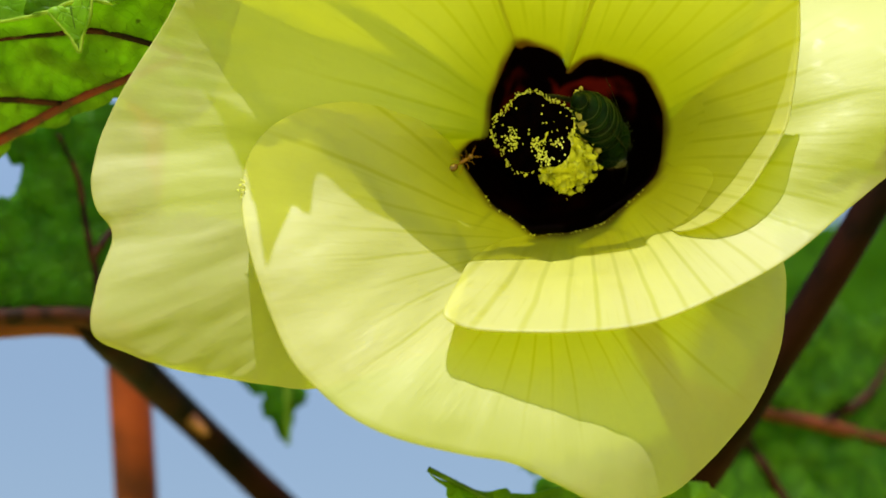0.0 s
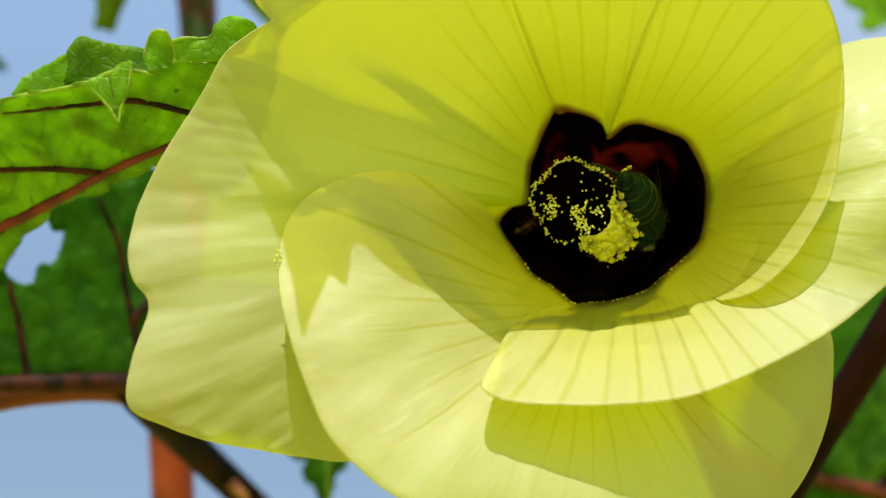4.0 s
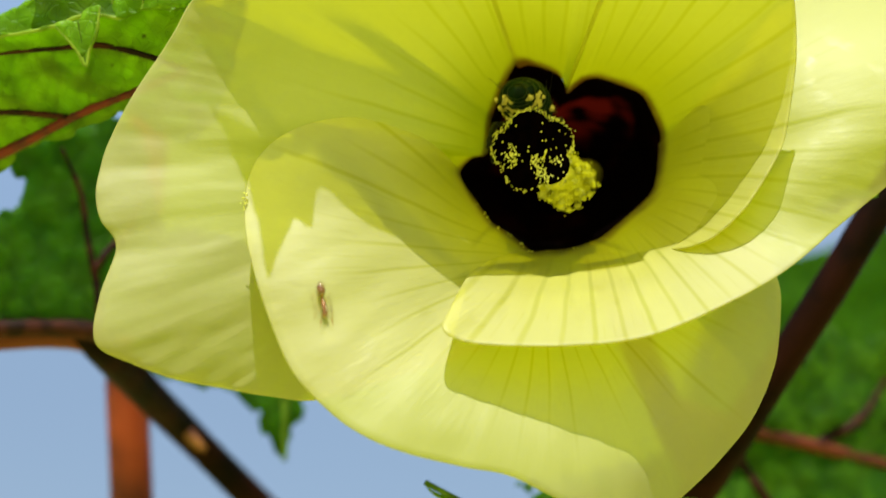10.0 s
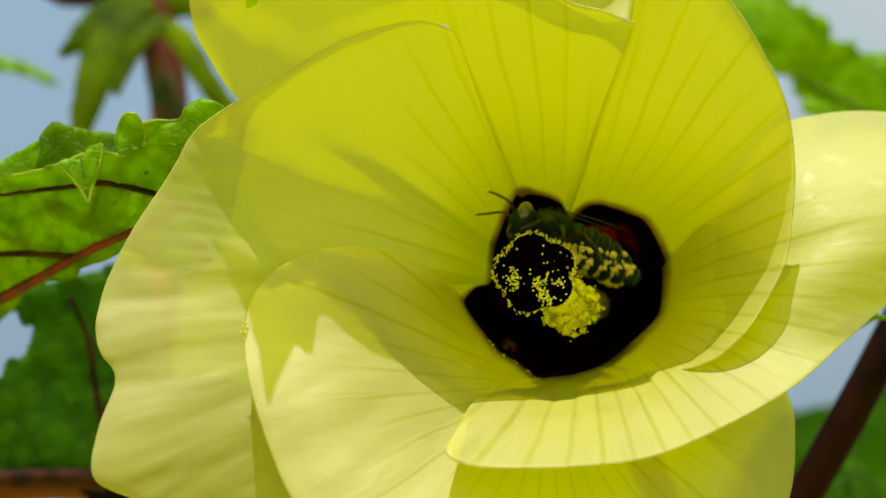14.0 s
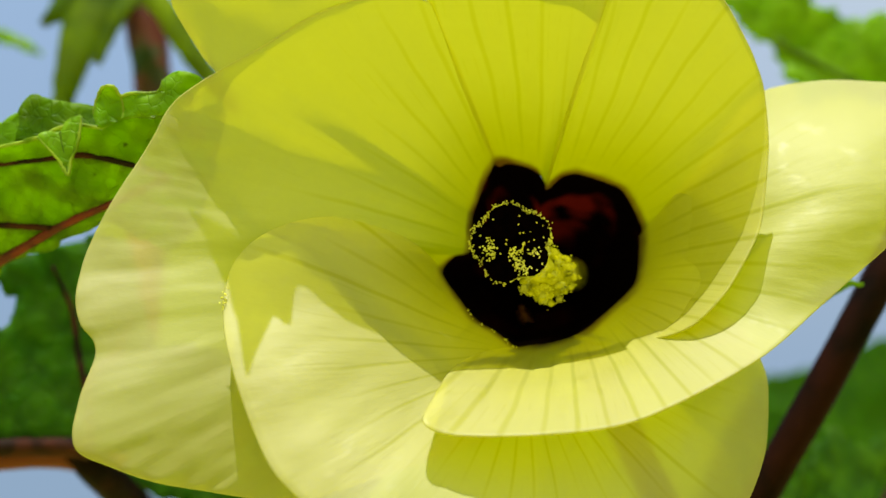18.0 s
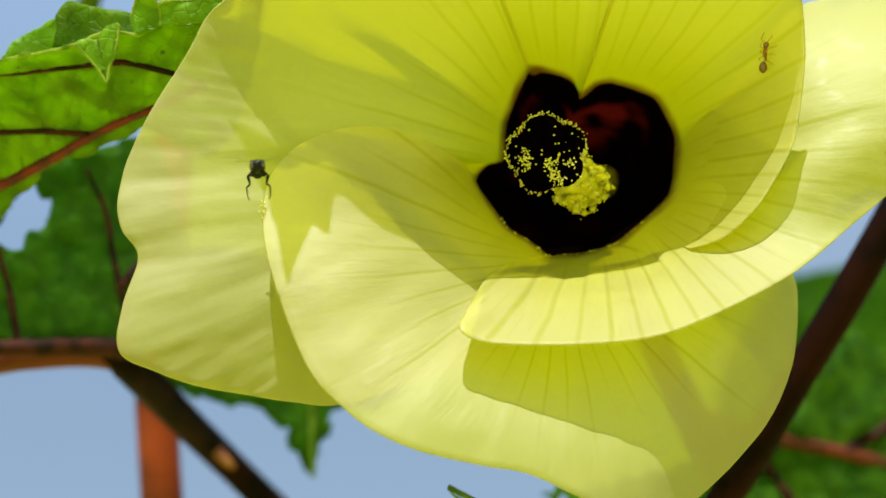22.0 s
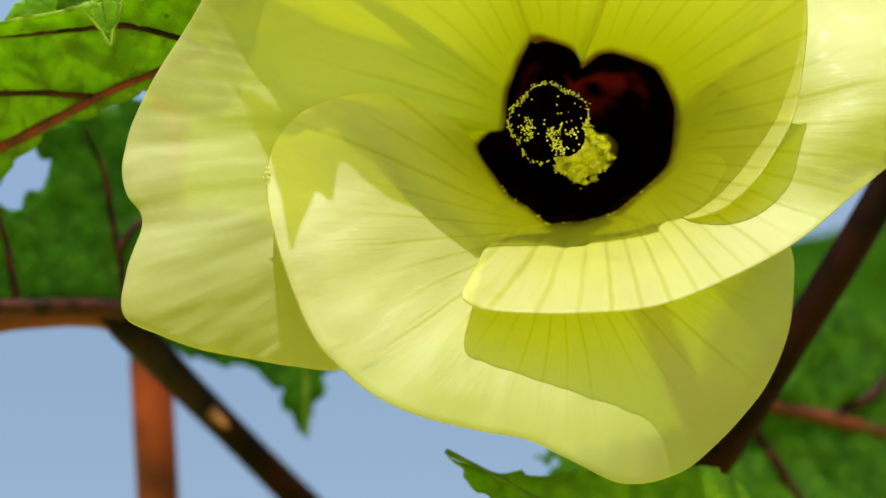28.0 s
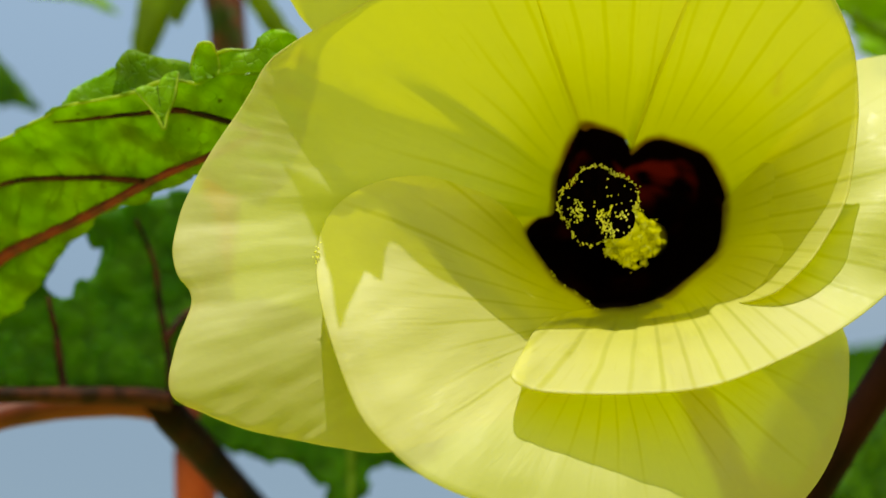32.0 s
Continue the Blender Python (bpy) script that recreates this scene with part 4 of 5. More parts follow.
LOCAL = plant.matrix_world.inverted() @ FLOWER


def grow(name, bm, material, parent=plant, label=""):
    """A part of the plant, built in the flower's frame."""
    if parent is plant:
        bm.transform(LOCAL)
    return part(name, bm, material, parent, label)


def spread(pts, veins, step):
    """Distance of points from the nearest vein, in millimetres."""
    d = np.full(len(pts), 1e3)
    for v in veins:
        line = curve_through(v, 40)[:, :2]
        d = np.minimum(d, np.sqrt(((pts[:, None, :] - line[None]) ** 2).sum(-1)).min(1))
    return d


def leaf(outline, material, label, veins=(), holes=(), teeth=0.5, bulge=0.9, step=1.6, seed=0.0, thick=(0.9, 0.35), ruffle=1.0, vein_material=VEIN, turn=Matrix(), laterals=None, lip=()):
    """A leaf blade with a toothed edge that sags between its veins, and its raised veins."""
    from mathutils.geometry import delaunay_2d_cdt
    nodes = np.array(outline)
    plane = np.linalg.lstsq(np.column_stack([nodes[:, :2], np.ones(len(nodes))]), nodes[:, 2], rcond=None)[0]
    length = np.linalg.norm(np.diff(np.vstack([nodes, nodes[:1]]), axis=0), axis=1).sum()
    edge = curve_through(nodes[:, :2], max(60, int(length / 0.5)), closed=True)
    nxt, prv = np.roll(edge, -1, 0), np.roll(edge, 1, 0)
    nor = np.column_stack([(nxt - prv)[:, 1], -(nxt - prv)[:, 0]])
    nor /= np.maximum(1e-9, np.linalg.norm(nor, axis=1))[:, None]
    area = 0.5 * np.sum(edge[:, 0] * nxt[:, 1] - nxt[:, 0] * edge[:, 1])
    saw = np.array([((i * 0.5 / 4.2 + 0.6 * noise.noise((i * 0.06, seed, 0))) % 1.0) - 0.4 + 0.5 * noise.noise((i * 0.21, seed, 7)) for i in range(len(edge))])
    edge = edge + nor * (saw * teeth * (1 if area > 0 else -1))[:, None]
    verts = [Vector(p) for p in edge]
    edges = [(i, (i + 1) % len(edge)) for i in range(len(edge))]
    for h in holes:
        ring = curve_through(np.array(h)[:, :2], 50, closed=True)
        ring += np.array([[0.35 * noise.noise((i * 0.7, 1, seed)), 0.35 * noise.noise((i * 0.7, 9, seed))] for i in range(50)])
        k = len(verts)
        verts += [Vector(p) for p in ring]
        edges += [(k + i, k + (i + 1) % 50) for i in range(50)]
    rings = [np.array(curve_through(np.array(h)[:, :2], 50, closed=True)) for h in holes]

    def inside(p, ring):
        x0, y0, x1, y1 = ring[:, 0], ring[:, 1], np.roll(ring[:, 0], -1), np.roll(ring[:, 1], -1)
        cross = (y0 > p[1]) != (y1 > p[1])
        return np.count_nonzero(cross & (p[0] < (x1 - x0) * (p[1] - y0) / np.where(y1 == y0, 1e-9, y1 - y0) + x0)) % 2 == 1
    # finer veins that leave the main ones on both sides
    fine = []
    if laterals:
        for v in veins:
            line = curve_through(v, 80)
            run = np.linalg.norm(line[-1] - line[0])
            gap = max(3, int(80 * laterals[1] / run))
            for i in range(gap, 78, gap):
                along = line[i + 1][:2] - line[i - 1][:2]
                along = along / np.hypot(*along)
                for s in (1, -1):
                    side = np.array([-along[1], along[0]]) * s
                    size = laterals[0] * (0.75 + 0.5 * noise.noise((i * 0.9, s * 3.0, seed)))
                    a = line[i][:2]
                    path = [a, a + (0.45 * along + 0.85 * side) * size * 0.5, a + (0.75 * along + 0.80 * side) * size]
                    if inside(path[2], edge) and not any(inside(q, ring) for q in path[1:] for ring in rings):
                        fine.append([(q[0], q[1], 0.0) for q in path])
    lo, hi = edge.min(0), edge.max(0)
    r = random.Random(int(seed * 10) + 3)
    for gx in np.arange(lo[0], hi[0], step):
        for gy in np.arange(lo[1], hi[1], step):
            verts.append(Vector((gx + r.uniform(-0.3, 0.3) * step, gy + r.uniform(-0.3, 0.3) * step)))
    vs, _, fs, *_ = delaunay_2d_cdt(verts, edges, [], 1, 1e-4)
    pts = np.array([v[:] for v in vs])
    d = spread(pts, list(veins) + fine, step) if veins else np.full(len(pts), 4.0)

    def height(p, dd):
        z = plane[0] * p[0] + plane[1] * p[1] + plane[2]
        z += bulge * (1 - math.exp(-dd / 2.5)) + ruffle * noise.noise((p[0] * 0.07, p[1] * 0.07, seed)) + 0.35 * ruffle * noise.noise((p[0] * 0.25, p[1] * 0.25, seed + 5)) + 0.16 * ruffle * noise.noise((p[0] * 0.55, p[1] * 0.55, seed + 9))
        return z
    bm = bmesh.new()
    made = [bm.verts.new(Vector((p[0], p[1], height(p, dd))) * MM) for p, dd in zip(pts, d)]
    for f in fs:
        mid = pts[list(f)].mean(0)
        if any(inside(mid, ring) for ring in rings) or not inside(mid, edge):
            continue
        try:
            bm.faces.new([made[i] for i in f])
        except ValueError:
            pass
    bmesh.ops.recalc_face_normals(bm, faces=bm.faces[:])
    bm.transform(turn)
    blade = grow("leaf", bm, material, plant, label)
    if material not in (LEAF_CASTER, LEAF_TENDER):
        mod = blade.modifiers.new("thickness", "SOLIDIFY")
        mod.thickness, mod.offset = 0.00018, 0
    if fine:
        bm = bmesh.new()
        for v in fine:
            line = [(p[0], p[1], height(p, 0.0) + 0.03) for p in curve_through(v, 8)]
            tube(bm, line, [0.10, 0.08, 0.04], 5, 8)
        bm.transform(LOCAL @ turn)
        part("vein_network", bm, VEIN_GREEN if material is not LEAF_SHADED else VEIN_DARK, blade)["kind"] = "stuff"
    if lip:
        rolled = curve_through([q[:2] for q in lip], 90)
        gaps = spread(rolled, list(veins) + fine, step) if veins else np.full(90, 4.0)
        bm = bmesh.new()
        tube(bm, [(q[0], q[1], height(q, g) + 0.06) for q, g in zip(rolled, gaps)], [0.10, 0.17, 0.13, 0.18, 0.12, 0.10], 7, 140, 0.5, seed)
        bm.transform(LOCAL @ turn)
        part("rolled_edge", bm, LEAF_LIP, blade, "pale rolled leaf edge")
    for k, v in enumerate(veins):
        line = curve_through(v, 22)
        line = [(p[0], p[1], height(p, 0.0) + 0.08 + 0.35 * (thick[0] if k == 0 else thick[1])) for p in line]
        bm = bmesh.new()
        w = thick[0] if k == 0 else thick[1]
        tube(bm, line, [w, w * 0.8, w * 0.45], 8, 30, 0.2, seed + k)
        bm.transform(LOCAL @ turn)
        part("vein", bm, vein_material if k == 0 or vein_material not in (VEIN, STALK) else VEIN_DARK, blade, "dark red leaf vein" if vein_material is not VEIN_GREEN else "")
    return blade


bm = bmesh.new()
ground_foot = FLOWER.inverted() @ plant.matrix_world.translation / MM
low = Vector(MAIN_STEM[0])
tube(bm, [ground_foot, ground_foot.lerp(low, 0.35) + Vector((6, 0, 0)), ground_foot.lerp(low, 0.7)] + MAIN_STEM[:-3], [9, 8, 7, 4.2, 3.7, 3.6, 3.5, 3.0], 16, 90, 0.10, 3.0)
grow("main_stem", bm, STEM_RED, label="thick red main stem")
bm = bmesh.new()
tube(bm, MAIN_STEM[-4:], [2.8, 3.1, 3.4, 3.8], 14, 24, 0.10, 4.0)
grow("pod_stalk", bm, POD_STALK, label="dark green pod stalk flushed with red")
bm = bmesh.new()
tube(bm, BRANCH + [ground_foot.lerp(low, 0.86)], [2.2, 2.4, 2.9, 3.1, 3.1, 3.2, 3.4, 3.6], 14, 60, 0.12, 5.0)
grow("branch", bm, STEM_DARK, label="dark brown branch with a pale scar")
bm = bmesh.new()
p = Vector(BRANCH[3])
blob(bm, p + Vector((0.3, 0.6, 2.5)), (1.0, 4.6, 0.7), (0, 0, 42), 8, 12, 0.4)
grow("scar", bm, SCAR, label="pale scar on the branch")
bm = bmesh.new()
tube(bm, PETIOLE, [1.3, 1.3, 1.4, 1.5, 1.6, 1.8, 2.0], 12, 40, 0.1, 6.0)
grow("leaf_stalk", bm, STALK, label="red leaf stalk")
bm = bmesh.new()
tube(bm, SIDE_STEM + [ground_foot.lerp(low, 0.9)], [2.0, 2.0, 2.0, 2.1, 2.2, 2.3, 2.6, 2.9], 14, 60, 0.12, 8.0)
grow("side_stem", bm, STEM_DARK, label="dark reddish side stem")

leaf(LEAF_UPPER, LEAF, "large green lobed leaf with red veins and a curled edge", [UPPER_MIDRIB, UPPER_VEIN_A, UPPER_VEIN_B, UPPER_VEIN_C], teeth=0.35, bulge=1.5, step=1.1, seed=1.0, thick=(0.75, 0.36), ruffle=1.8, laterals=(7.0, 4.2), lip=LEAF_UPPER[2:24])
leaf(LEAF_CURL, LEAF_YOUNG, "crumpled bright green leaf edge", [[LEAF_CURL[5], (-37.6, 13.0, 7.6), LEAF_CURL[16]]], teeth=0.12, bulge=0.9, step=0.6, seed=14.0, ruffle=2.6, thick=(0.12, 0.1), vein_material=LEAF_LIP, lip=LEAF_CURL[1:9])
leaf(LEAF_LOBE, LEAF_YOUNG, "shiny bright green leaf lobe", teeth=0.12, step=0.8, seed=15.0, ruffle=2.2)
leaf(LEAF_DOME, LEAF, "domed green leaf lobe", teeth=0.12, step=0.8, seed=17.0, ruffle=1.6)
leaf(LEAF_LOWER, LEAF_SHADED, "shaded dark green leaf with an insect bite", [LOWER_VEIN_A, LOWER_VEIN_B, LOWER_VEIN_C, LOWER_VEIN_D, LOWER_VEIN_E], holes=[BITE], teeth=0.5, bulge=1.0, seed=2.0, thick=(1.2, 0.5), vein_material=VEIN_DARK, laterals=(8.0, 5.0))
leaf(LEAF_HANGING, LEAF_SHADED, "toothed green leaf tip that hangs down", [[LEAF_HANGING[-2], LEAF_HANGING[9]]], teeth=0.7, bulge=1.0, seed=3.0, vein_material=VEIN_GREEN)
leaf(LEAF_BOTTOM, LEAF, "green leaf with a sharp dark tip", [[LEAF_BOTTOM[0], LEAF_BOTTOM[9]]], teeth=0.5, bulge=1.0, seed=4.0, thick=(0.28, 0.2), vein_material=VEIN_GREEN)
leaf(LEAF_RIGHT, LEAF_BROAD, "broad green leaf with red veins", [RIGHT_VEIN_A, RIGHT_VEIN_B, RIGHT_VEIN_C], teeth=1.3, bulge=2.5, step=2.4, seed=5.0, thick=(1.3, 1.0), ruffle=4.0, vein_material=STALK, laterals=(14.0, 8.0))
leaf(LEAF_FAR, LEAF_SHADED, "dark green leaf in shade", teeth=1.2, step=2.4, seed=6.0, ruffle=2.0)
leaf(LEAF_POINT, LEAF, "small green leaf point beside the stem", teeth=0.1, step=0.8, seed=7.0, ruffle=0.3)
leaf(LEAF_TIP_TOP, LEAF_TENDER, "small bright green crumpled leaf tip", [TOP_VEIN], teeth=0.9, step=0.6, seed=8.0, ruffle=3.0, thick=(0.4, 0.3))
leaf(LEAF_TOP_RIGHT, LEAF_YOUNG, "bright green toothed leaf", [TOP_RIGHT_VEIN], teeth=1.3, step=2.2, seed=9.0, ruffle=2.5, thick=(0.8, 0.5), vein_material=VEIN_GREEN)
leaf(LEAF_DARK, LEAF_BROAD, "dark green pointed leaf", teeth=0.6, step=2.4, seed=10.0)
leaf(LEAF_PALE, LEAF_YOUNG, "thin pale green leaf", teeth=0.3, step=2.0, seed=11.0)
# unseen leaf, added and outlined to cast the jagged shade on the petals
SHADE_CASTER = [(x, -z, 0) for x, z in ((-33.2, 21.8), (-32.2, 22.2), (-30.9, 22.8), (-30.2, 23.8), (-29.7, 26), (-29, 28.5), (-28.1, 32.2), (-27.4, 31), (-26.6, 29.4), (-26, 28.2), (-24.8, 28.7), (-24.5, 27.2), (-24.3, 26.1), (-23.4, 25.8), (-21.9, 26), (-19.8, 26.1), (-18, 25.5), (-16.2, 24.6), (-13, 23.6), (-12, 23.0), (-17, 22.5), (-20, 22.2), (-24, 21.9), (-29, 21.8))]
leaf(SHADE_CASTER, LEAF_CASTER, "unseen sheer leaf added above the flower to cast jagged shade", teeth=0.15, seed=13.0, ruffle=0.6, thick=(0.5, 0.3), turn=Matrix.Translation((0, 0.038, 0)) @ pose(0, 0, 0, -90))
leaf(FLAP, LEAF_YOUNG, "folded bright green leaf point", [[FLAP[2], FLAP[8]]], teeth=0.1, step=0.6, seed=12.0, ruffle=0.7, thick=(0.10, 0.08), vein_material=VEIN_GREEN, lip=FLAP[5:] + FLAP[:1])

pod_at = Vector(POD[0])
bm = bmesh.new()
blob(bm, pod_at, (12.4, 9.0, 11.0), (0, 0, 8), 18, 26, 0.10, 4.0)
pod = grow("seed_pod", bm, POD_SKIN, label="dark maroon unripe seed pod")


def bract(nodes, half, label, cup=1.2, teeth=0.10, seed=0.0):
    """A long narrow bract along its nodes, cupped across, with an uneven edge; half widths in millimetres."""
    count = 26
    line = curve_through(nodes, count)
    wide = np.interp(np.linspace(0, 1, count), np.linspace(0, 1, len(half)), half)
    bm = bmesh.new()
    rows_made = []
    for i, p in enumerate(line):
        along = Vector(line[min(i + 1, count - 1)] - line[max(i - 1, 0)]).normalized()
        side = along.cross(Vector((0, 0, 1))).normalized()
        row = []
        for q in (-1, -0.7, -0.35, 0, 0.35, 0.7, 1):
            w = wide[i] * (1 + (teeth * noise.noise((i * 0.55, q * 2, seed)) * 2 if abs(q) == 1 else 0))
            ridge = cup * (0.5 - q * q) + 0.35 * noise.noise((i * 0.4, q * 3, seed))
            row.append(bm.verts.new((Vector(p) + side * (w * q) + Vector((0, 0, ridge))) * MM))
        rows_made.append(row)
    for r0, r1 in zip(rows_made, rows_made[1:]):
        for k in range(6):
            bm.faces.new((r0[k], r0[k + 1], r1[k + 1], r1[k]))
    ob = grow("bract", bm, BRACT, label=label)
    ob.modifiers.new("thickness", "SOLIDIFY").thickness = 0.0004


bract([(-60.9, 60.3, -90.0), (-63.2, 52.0, -84.5), (-65.9, 41.5, -82.0), (-67.6, 34.3, -82.0)], [3.8, 4.3, 3.6, 2.6, 1.6], "broad yellow-green bract that hangs from the pod", seed=1.0)
bract([(-60.7, 59.6, -89.0), (-65.5, 54.2, -85.5), (-71.2, 48.6, -84.0)], [3.0, 3.4, 2.6, 0.6], "dark green side lobe of a bract", seed=2.0)
bract([(-55.6, 54.6, -86.0), (-58.1, 50.9, -83.0), (-60.6, 45.0, -82.0), (-62.0, 41.5, -82.0)], [1.6, 1.5, 1.2, 0.8], "thin yellow-green edge of a bract", 0.5, seed=3.0)
bract([(-57.4, 55.2, -87.0), (-52.0, 50.9, -84.0), (-47.8, 43.8, -83.0), (-43.1, 37.6, -83.0), (-40.2, 33.6, -83.0)], [1.6, 1.9, 1.9, 1.6, 0.9], "narrow drooping yellow-green bract", 0.6, seed=4.0)
bract([(-62.5, 62.3, -95.0), (-52.7, 62.6, -92.0), (-43.1, 67.5, -92.0), (-33.0, 75.0, -92.0)], [5.0, 5.6, 5.0, 3.0], "broad green bract under the pod", seed=5.0)

# ---- insects ----
def legs_of(body, spec, material, joint=0.12):
    """Bent legs; each is a list of nodes in millimetres on the insect."""
    for nodes in spec:
        bm = bmesh.new()
        r = joint
        for a, b in zip(nodes, nodes[1:]):
            mid = [(p + q) / 2 for p, q in zip(a, b)]
            tube(bm, [a, mid, b], [r, r * 1.25, r * 0.75], 7, 7)
            blob(bm, b, (r * 0.8, r * 0.8, r * 0.8), (0, 0, 0), 5, 7)
            r *= 0.8
        part("leg", bm, material, body)


def wing_of(body, root, length, width, sweep, lift, side):
    """A clear wing with a stiff front vein."""
    bm = bmesh.new()
    rows_made = []
    for i in range(9):
        u = i / 8
        half = width * (math.sin(math.pi * (0.06 + 0.88 * u)) ** 0.7) * (0.55 + 0.5 * u)
        c = Vector((-sweep * u * length, side * u * length, lift * u * length + 0.1 * math.sin(u * 5)))
        rows_made.append([bm.verts.new((Vector(root) + c + Vector((half * q, 0, 0.06 * math.cos(q * 5)))) * MM) for q in (-1.0, -0.4, 0.2, 0.6)])
    for a, b in zip(rows_made, rows_made[1:]):
        for k in range(3):
            bm.faces.new((a[k], a[k + 1], b[k + 1], b[k]))
    wing = part("wing", bm, WING, body)
    bm = bmesh.new()
    tip = Vector(root) + Vector((-sweep * length, side * length, lift * length))
    tube(bm, [root, (Vector(root) + tip) / 2 + Vector((width * 0.45, 0, 0.1)), tip], [0.07, 0.05, 0.02] if length > 4.0 else [0.014, 0.010, 0.005], 6, 10)
    part("wing_vein", bm, BEE_BLACK, wing)


def big_bee():
    """Dark green solitary bee, head along +x, with pale bands and a belly full of pollen."""
    bee = thing("bee", Matrix(), "dark green bee with pale bands and a pollen-dusted belly", "bee", "bees at the flower")
    bm = bmesh.new()
    blob(bm, (4.9, 0, -0.2), (1.15, 1.75, 1.5), (0, 0, 0), 14, 18)
    head = part("head", bm, BEE_GREEN, bee)
    for side in (1, -1):
        bm = bmesh.new()
        blob(bm, (5.1, side * 1.25, 0.0), (0.7, 0.6, 1.1), (0, 0, side * 20), 10, 12)
        part("eye", bm, BEE_EYE, head)
        bm = bmesh.new()
        tube(bm, [(5.9, side * 0.4, 0.3), (6.6, side * 0.7, 0.9), (7.9, side * 1.3, 0.5), (8.8, side * 1.6, 0.1)], [0.10, 0.11, 0.11, 0.09], 7, 12)
        part("antenna", bm, BEE_BLACK, head)
    bm = bmesh.new()
    tube(bm, [(5.6, 0, -0.9), (5.9, 0, -1.8), (5.6, 0, -2.8)], [0.25, 0.16, 0.06], 7, 8)
    part("tongue", bm, BEE_BLACK, head)
    bm = bmesh.new()
    blob(bm, (2.2, 0, 0.1), (2.1, 2.05, 1.95), (0, 0, 0), 16, 20, 0.05)
    part("thorax", bm, BEE_GREEN, bee)
    bm = bmesh.new()
    rnd = random.Random(3)
    for k in range(220):
        th, ph = math.acos(rnd.uniform(-1, 1)), rnd.uniform(0, 2 * math.pi)
        d = Vector((math.sin(th) * math.cos(ph), math.sin(th) * math.sin(ph), math.cos(th)))
        p = Vector((2.2 + d.x * 2.0, d.y * 2.0, 0.1 + d.z * 1.9))
        tube(bm, [p, p + d * 0.25, p + d * 0.5 + Vector((-0.15, 0, 0))], [0.03, 0.02, 0.008], 4, 3)
    part("thorax_hair", bm, BEE_BAND, bee)["kind"] = "stuff"
    abdomen = None
    for k in range(6):
        x = 0.4 - k * 1.15
        size = (2.15, 2.35, 2.3, 2.05, 1.6, 0.95)[k]
        bm = bmesh.new()
        blob(bm, (x - 0.45, 0, -0.15 - 0.08 * k * k * 0.4), (1.05, size, size * 0.86), (0, 0, 0), 14, 20)
        seg = part("abdomen" if abdomen is None else "abdomen_segment", bm, BEE_GREEN, abdomen or bee)
        abdomen = abdomen or seg
        bm = bmesh.new()
        rings_made = []
        for u in (-0.12, 0.0, 0.12):
            rr = 1.0 - 0.05 * abs(u) * 8
            ring = []
            for j in range(24):
                a = 2 * math.pi * j / 24
                w = 1.02 * rr * size * 0.90
                ring.append(bm.verts.new(Vector((x - 0.92 + u, w * math.cos(a), -0.15 - 0.032 * k * k + w * 0.86 * math.sin(a))) * MM))
            rings_made.append(ring)
        for a, b in zip(rings_made, rings_made[1:]):
            for j in range(24):
                bm.faces.new((a[j], a[(j + 1) % 24], b[(j + 1) % 24], b[j]))
        part("band", bm, BEE_BAND, abdomen, "pale hair band")
    bm = bmesh.new()
    for k in range(260):
        x, y = rnd.uniform(-5.6, 0.8), rnd.gauss(0, 0.8)
        s = rnd.uniform(0.12, 0.34)
        depth_of = 1.75 * math.sqrt(max(0.05, 1 - ((x + 2.0) / 4.6) ** 2)) * math.sqrt(max(0.1, 1 - (y / 2.4) ** 2))
        blob(bm, (x, y, -0.15 - depth_of), (s * 1.4, s, s), (rnd.uniform(0, 180), 0, rnd.uniform(0, 180)), 4, 6, 0.6, k)
    part("pollen_brush", bm, FUZZ, abdomen, "yellow pollen brush under the belly")["kind"] = "stuff"
    for side in (1, -1):
        wing_of(bee, (2.4, side * 1.5, 1.5), 6.6, 1.5, 0.96, -0.02, side * 0.20)
        wing_of(bee, (1.4, side * 1.5, 1.4), 4.6, 1.1, 0.97, -0.04, side * 0.14)
    legs_of(bee, [[(3.2, s * 1.2, -1.4), (3.9, s * 2.6, -1.9), (4.6, s * 2.9, -3.2), (5.3, s * 2.8, -3.9)] for s in (1, -1)] +
            [[(2.2, s * 1.4, -1.6), (2.0, s * 3.2, -2.0), (1.7, s * 3.5, -3.6), (2.2, s * 3.6, -4.5)] for s in (1, -1)] +
            [[(1.0, s * 1.3, -1.5), (0.0, s * 3.0, -1.6), (-1.6, s * 3.2, -3.2), (-2.2, s * 3.3, -4.4)] for s in (1, -1)], BEE_BLACK, 0.30)
    for ob in bee.children_recursive:
        ob.data.transform(Matrix.Scale(1.0, 4))
    return bee


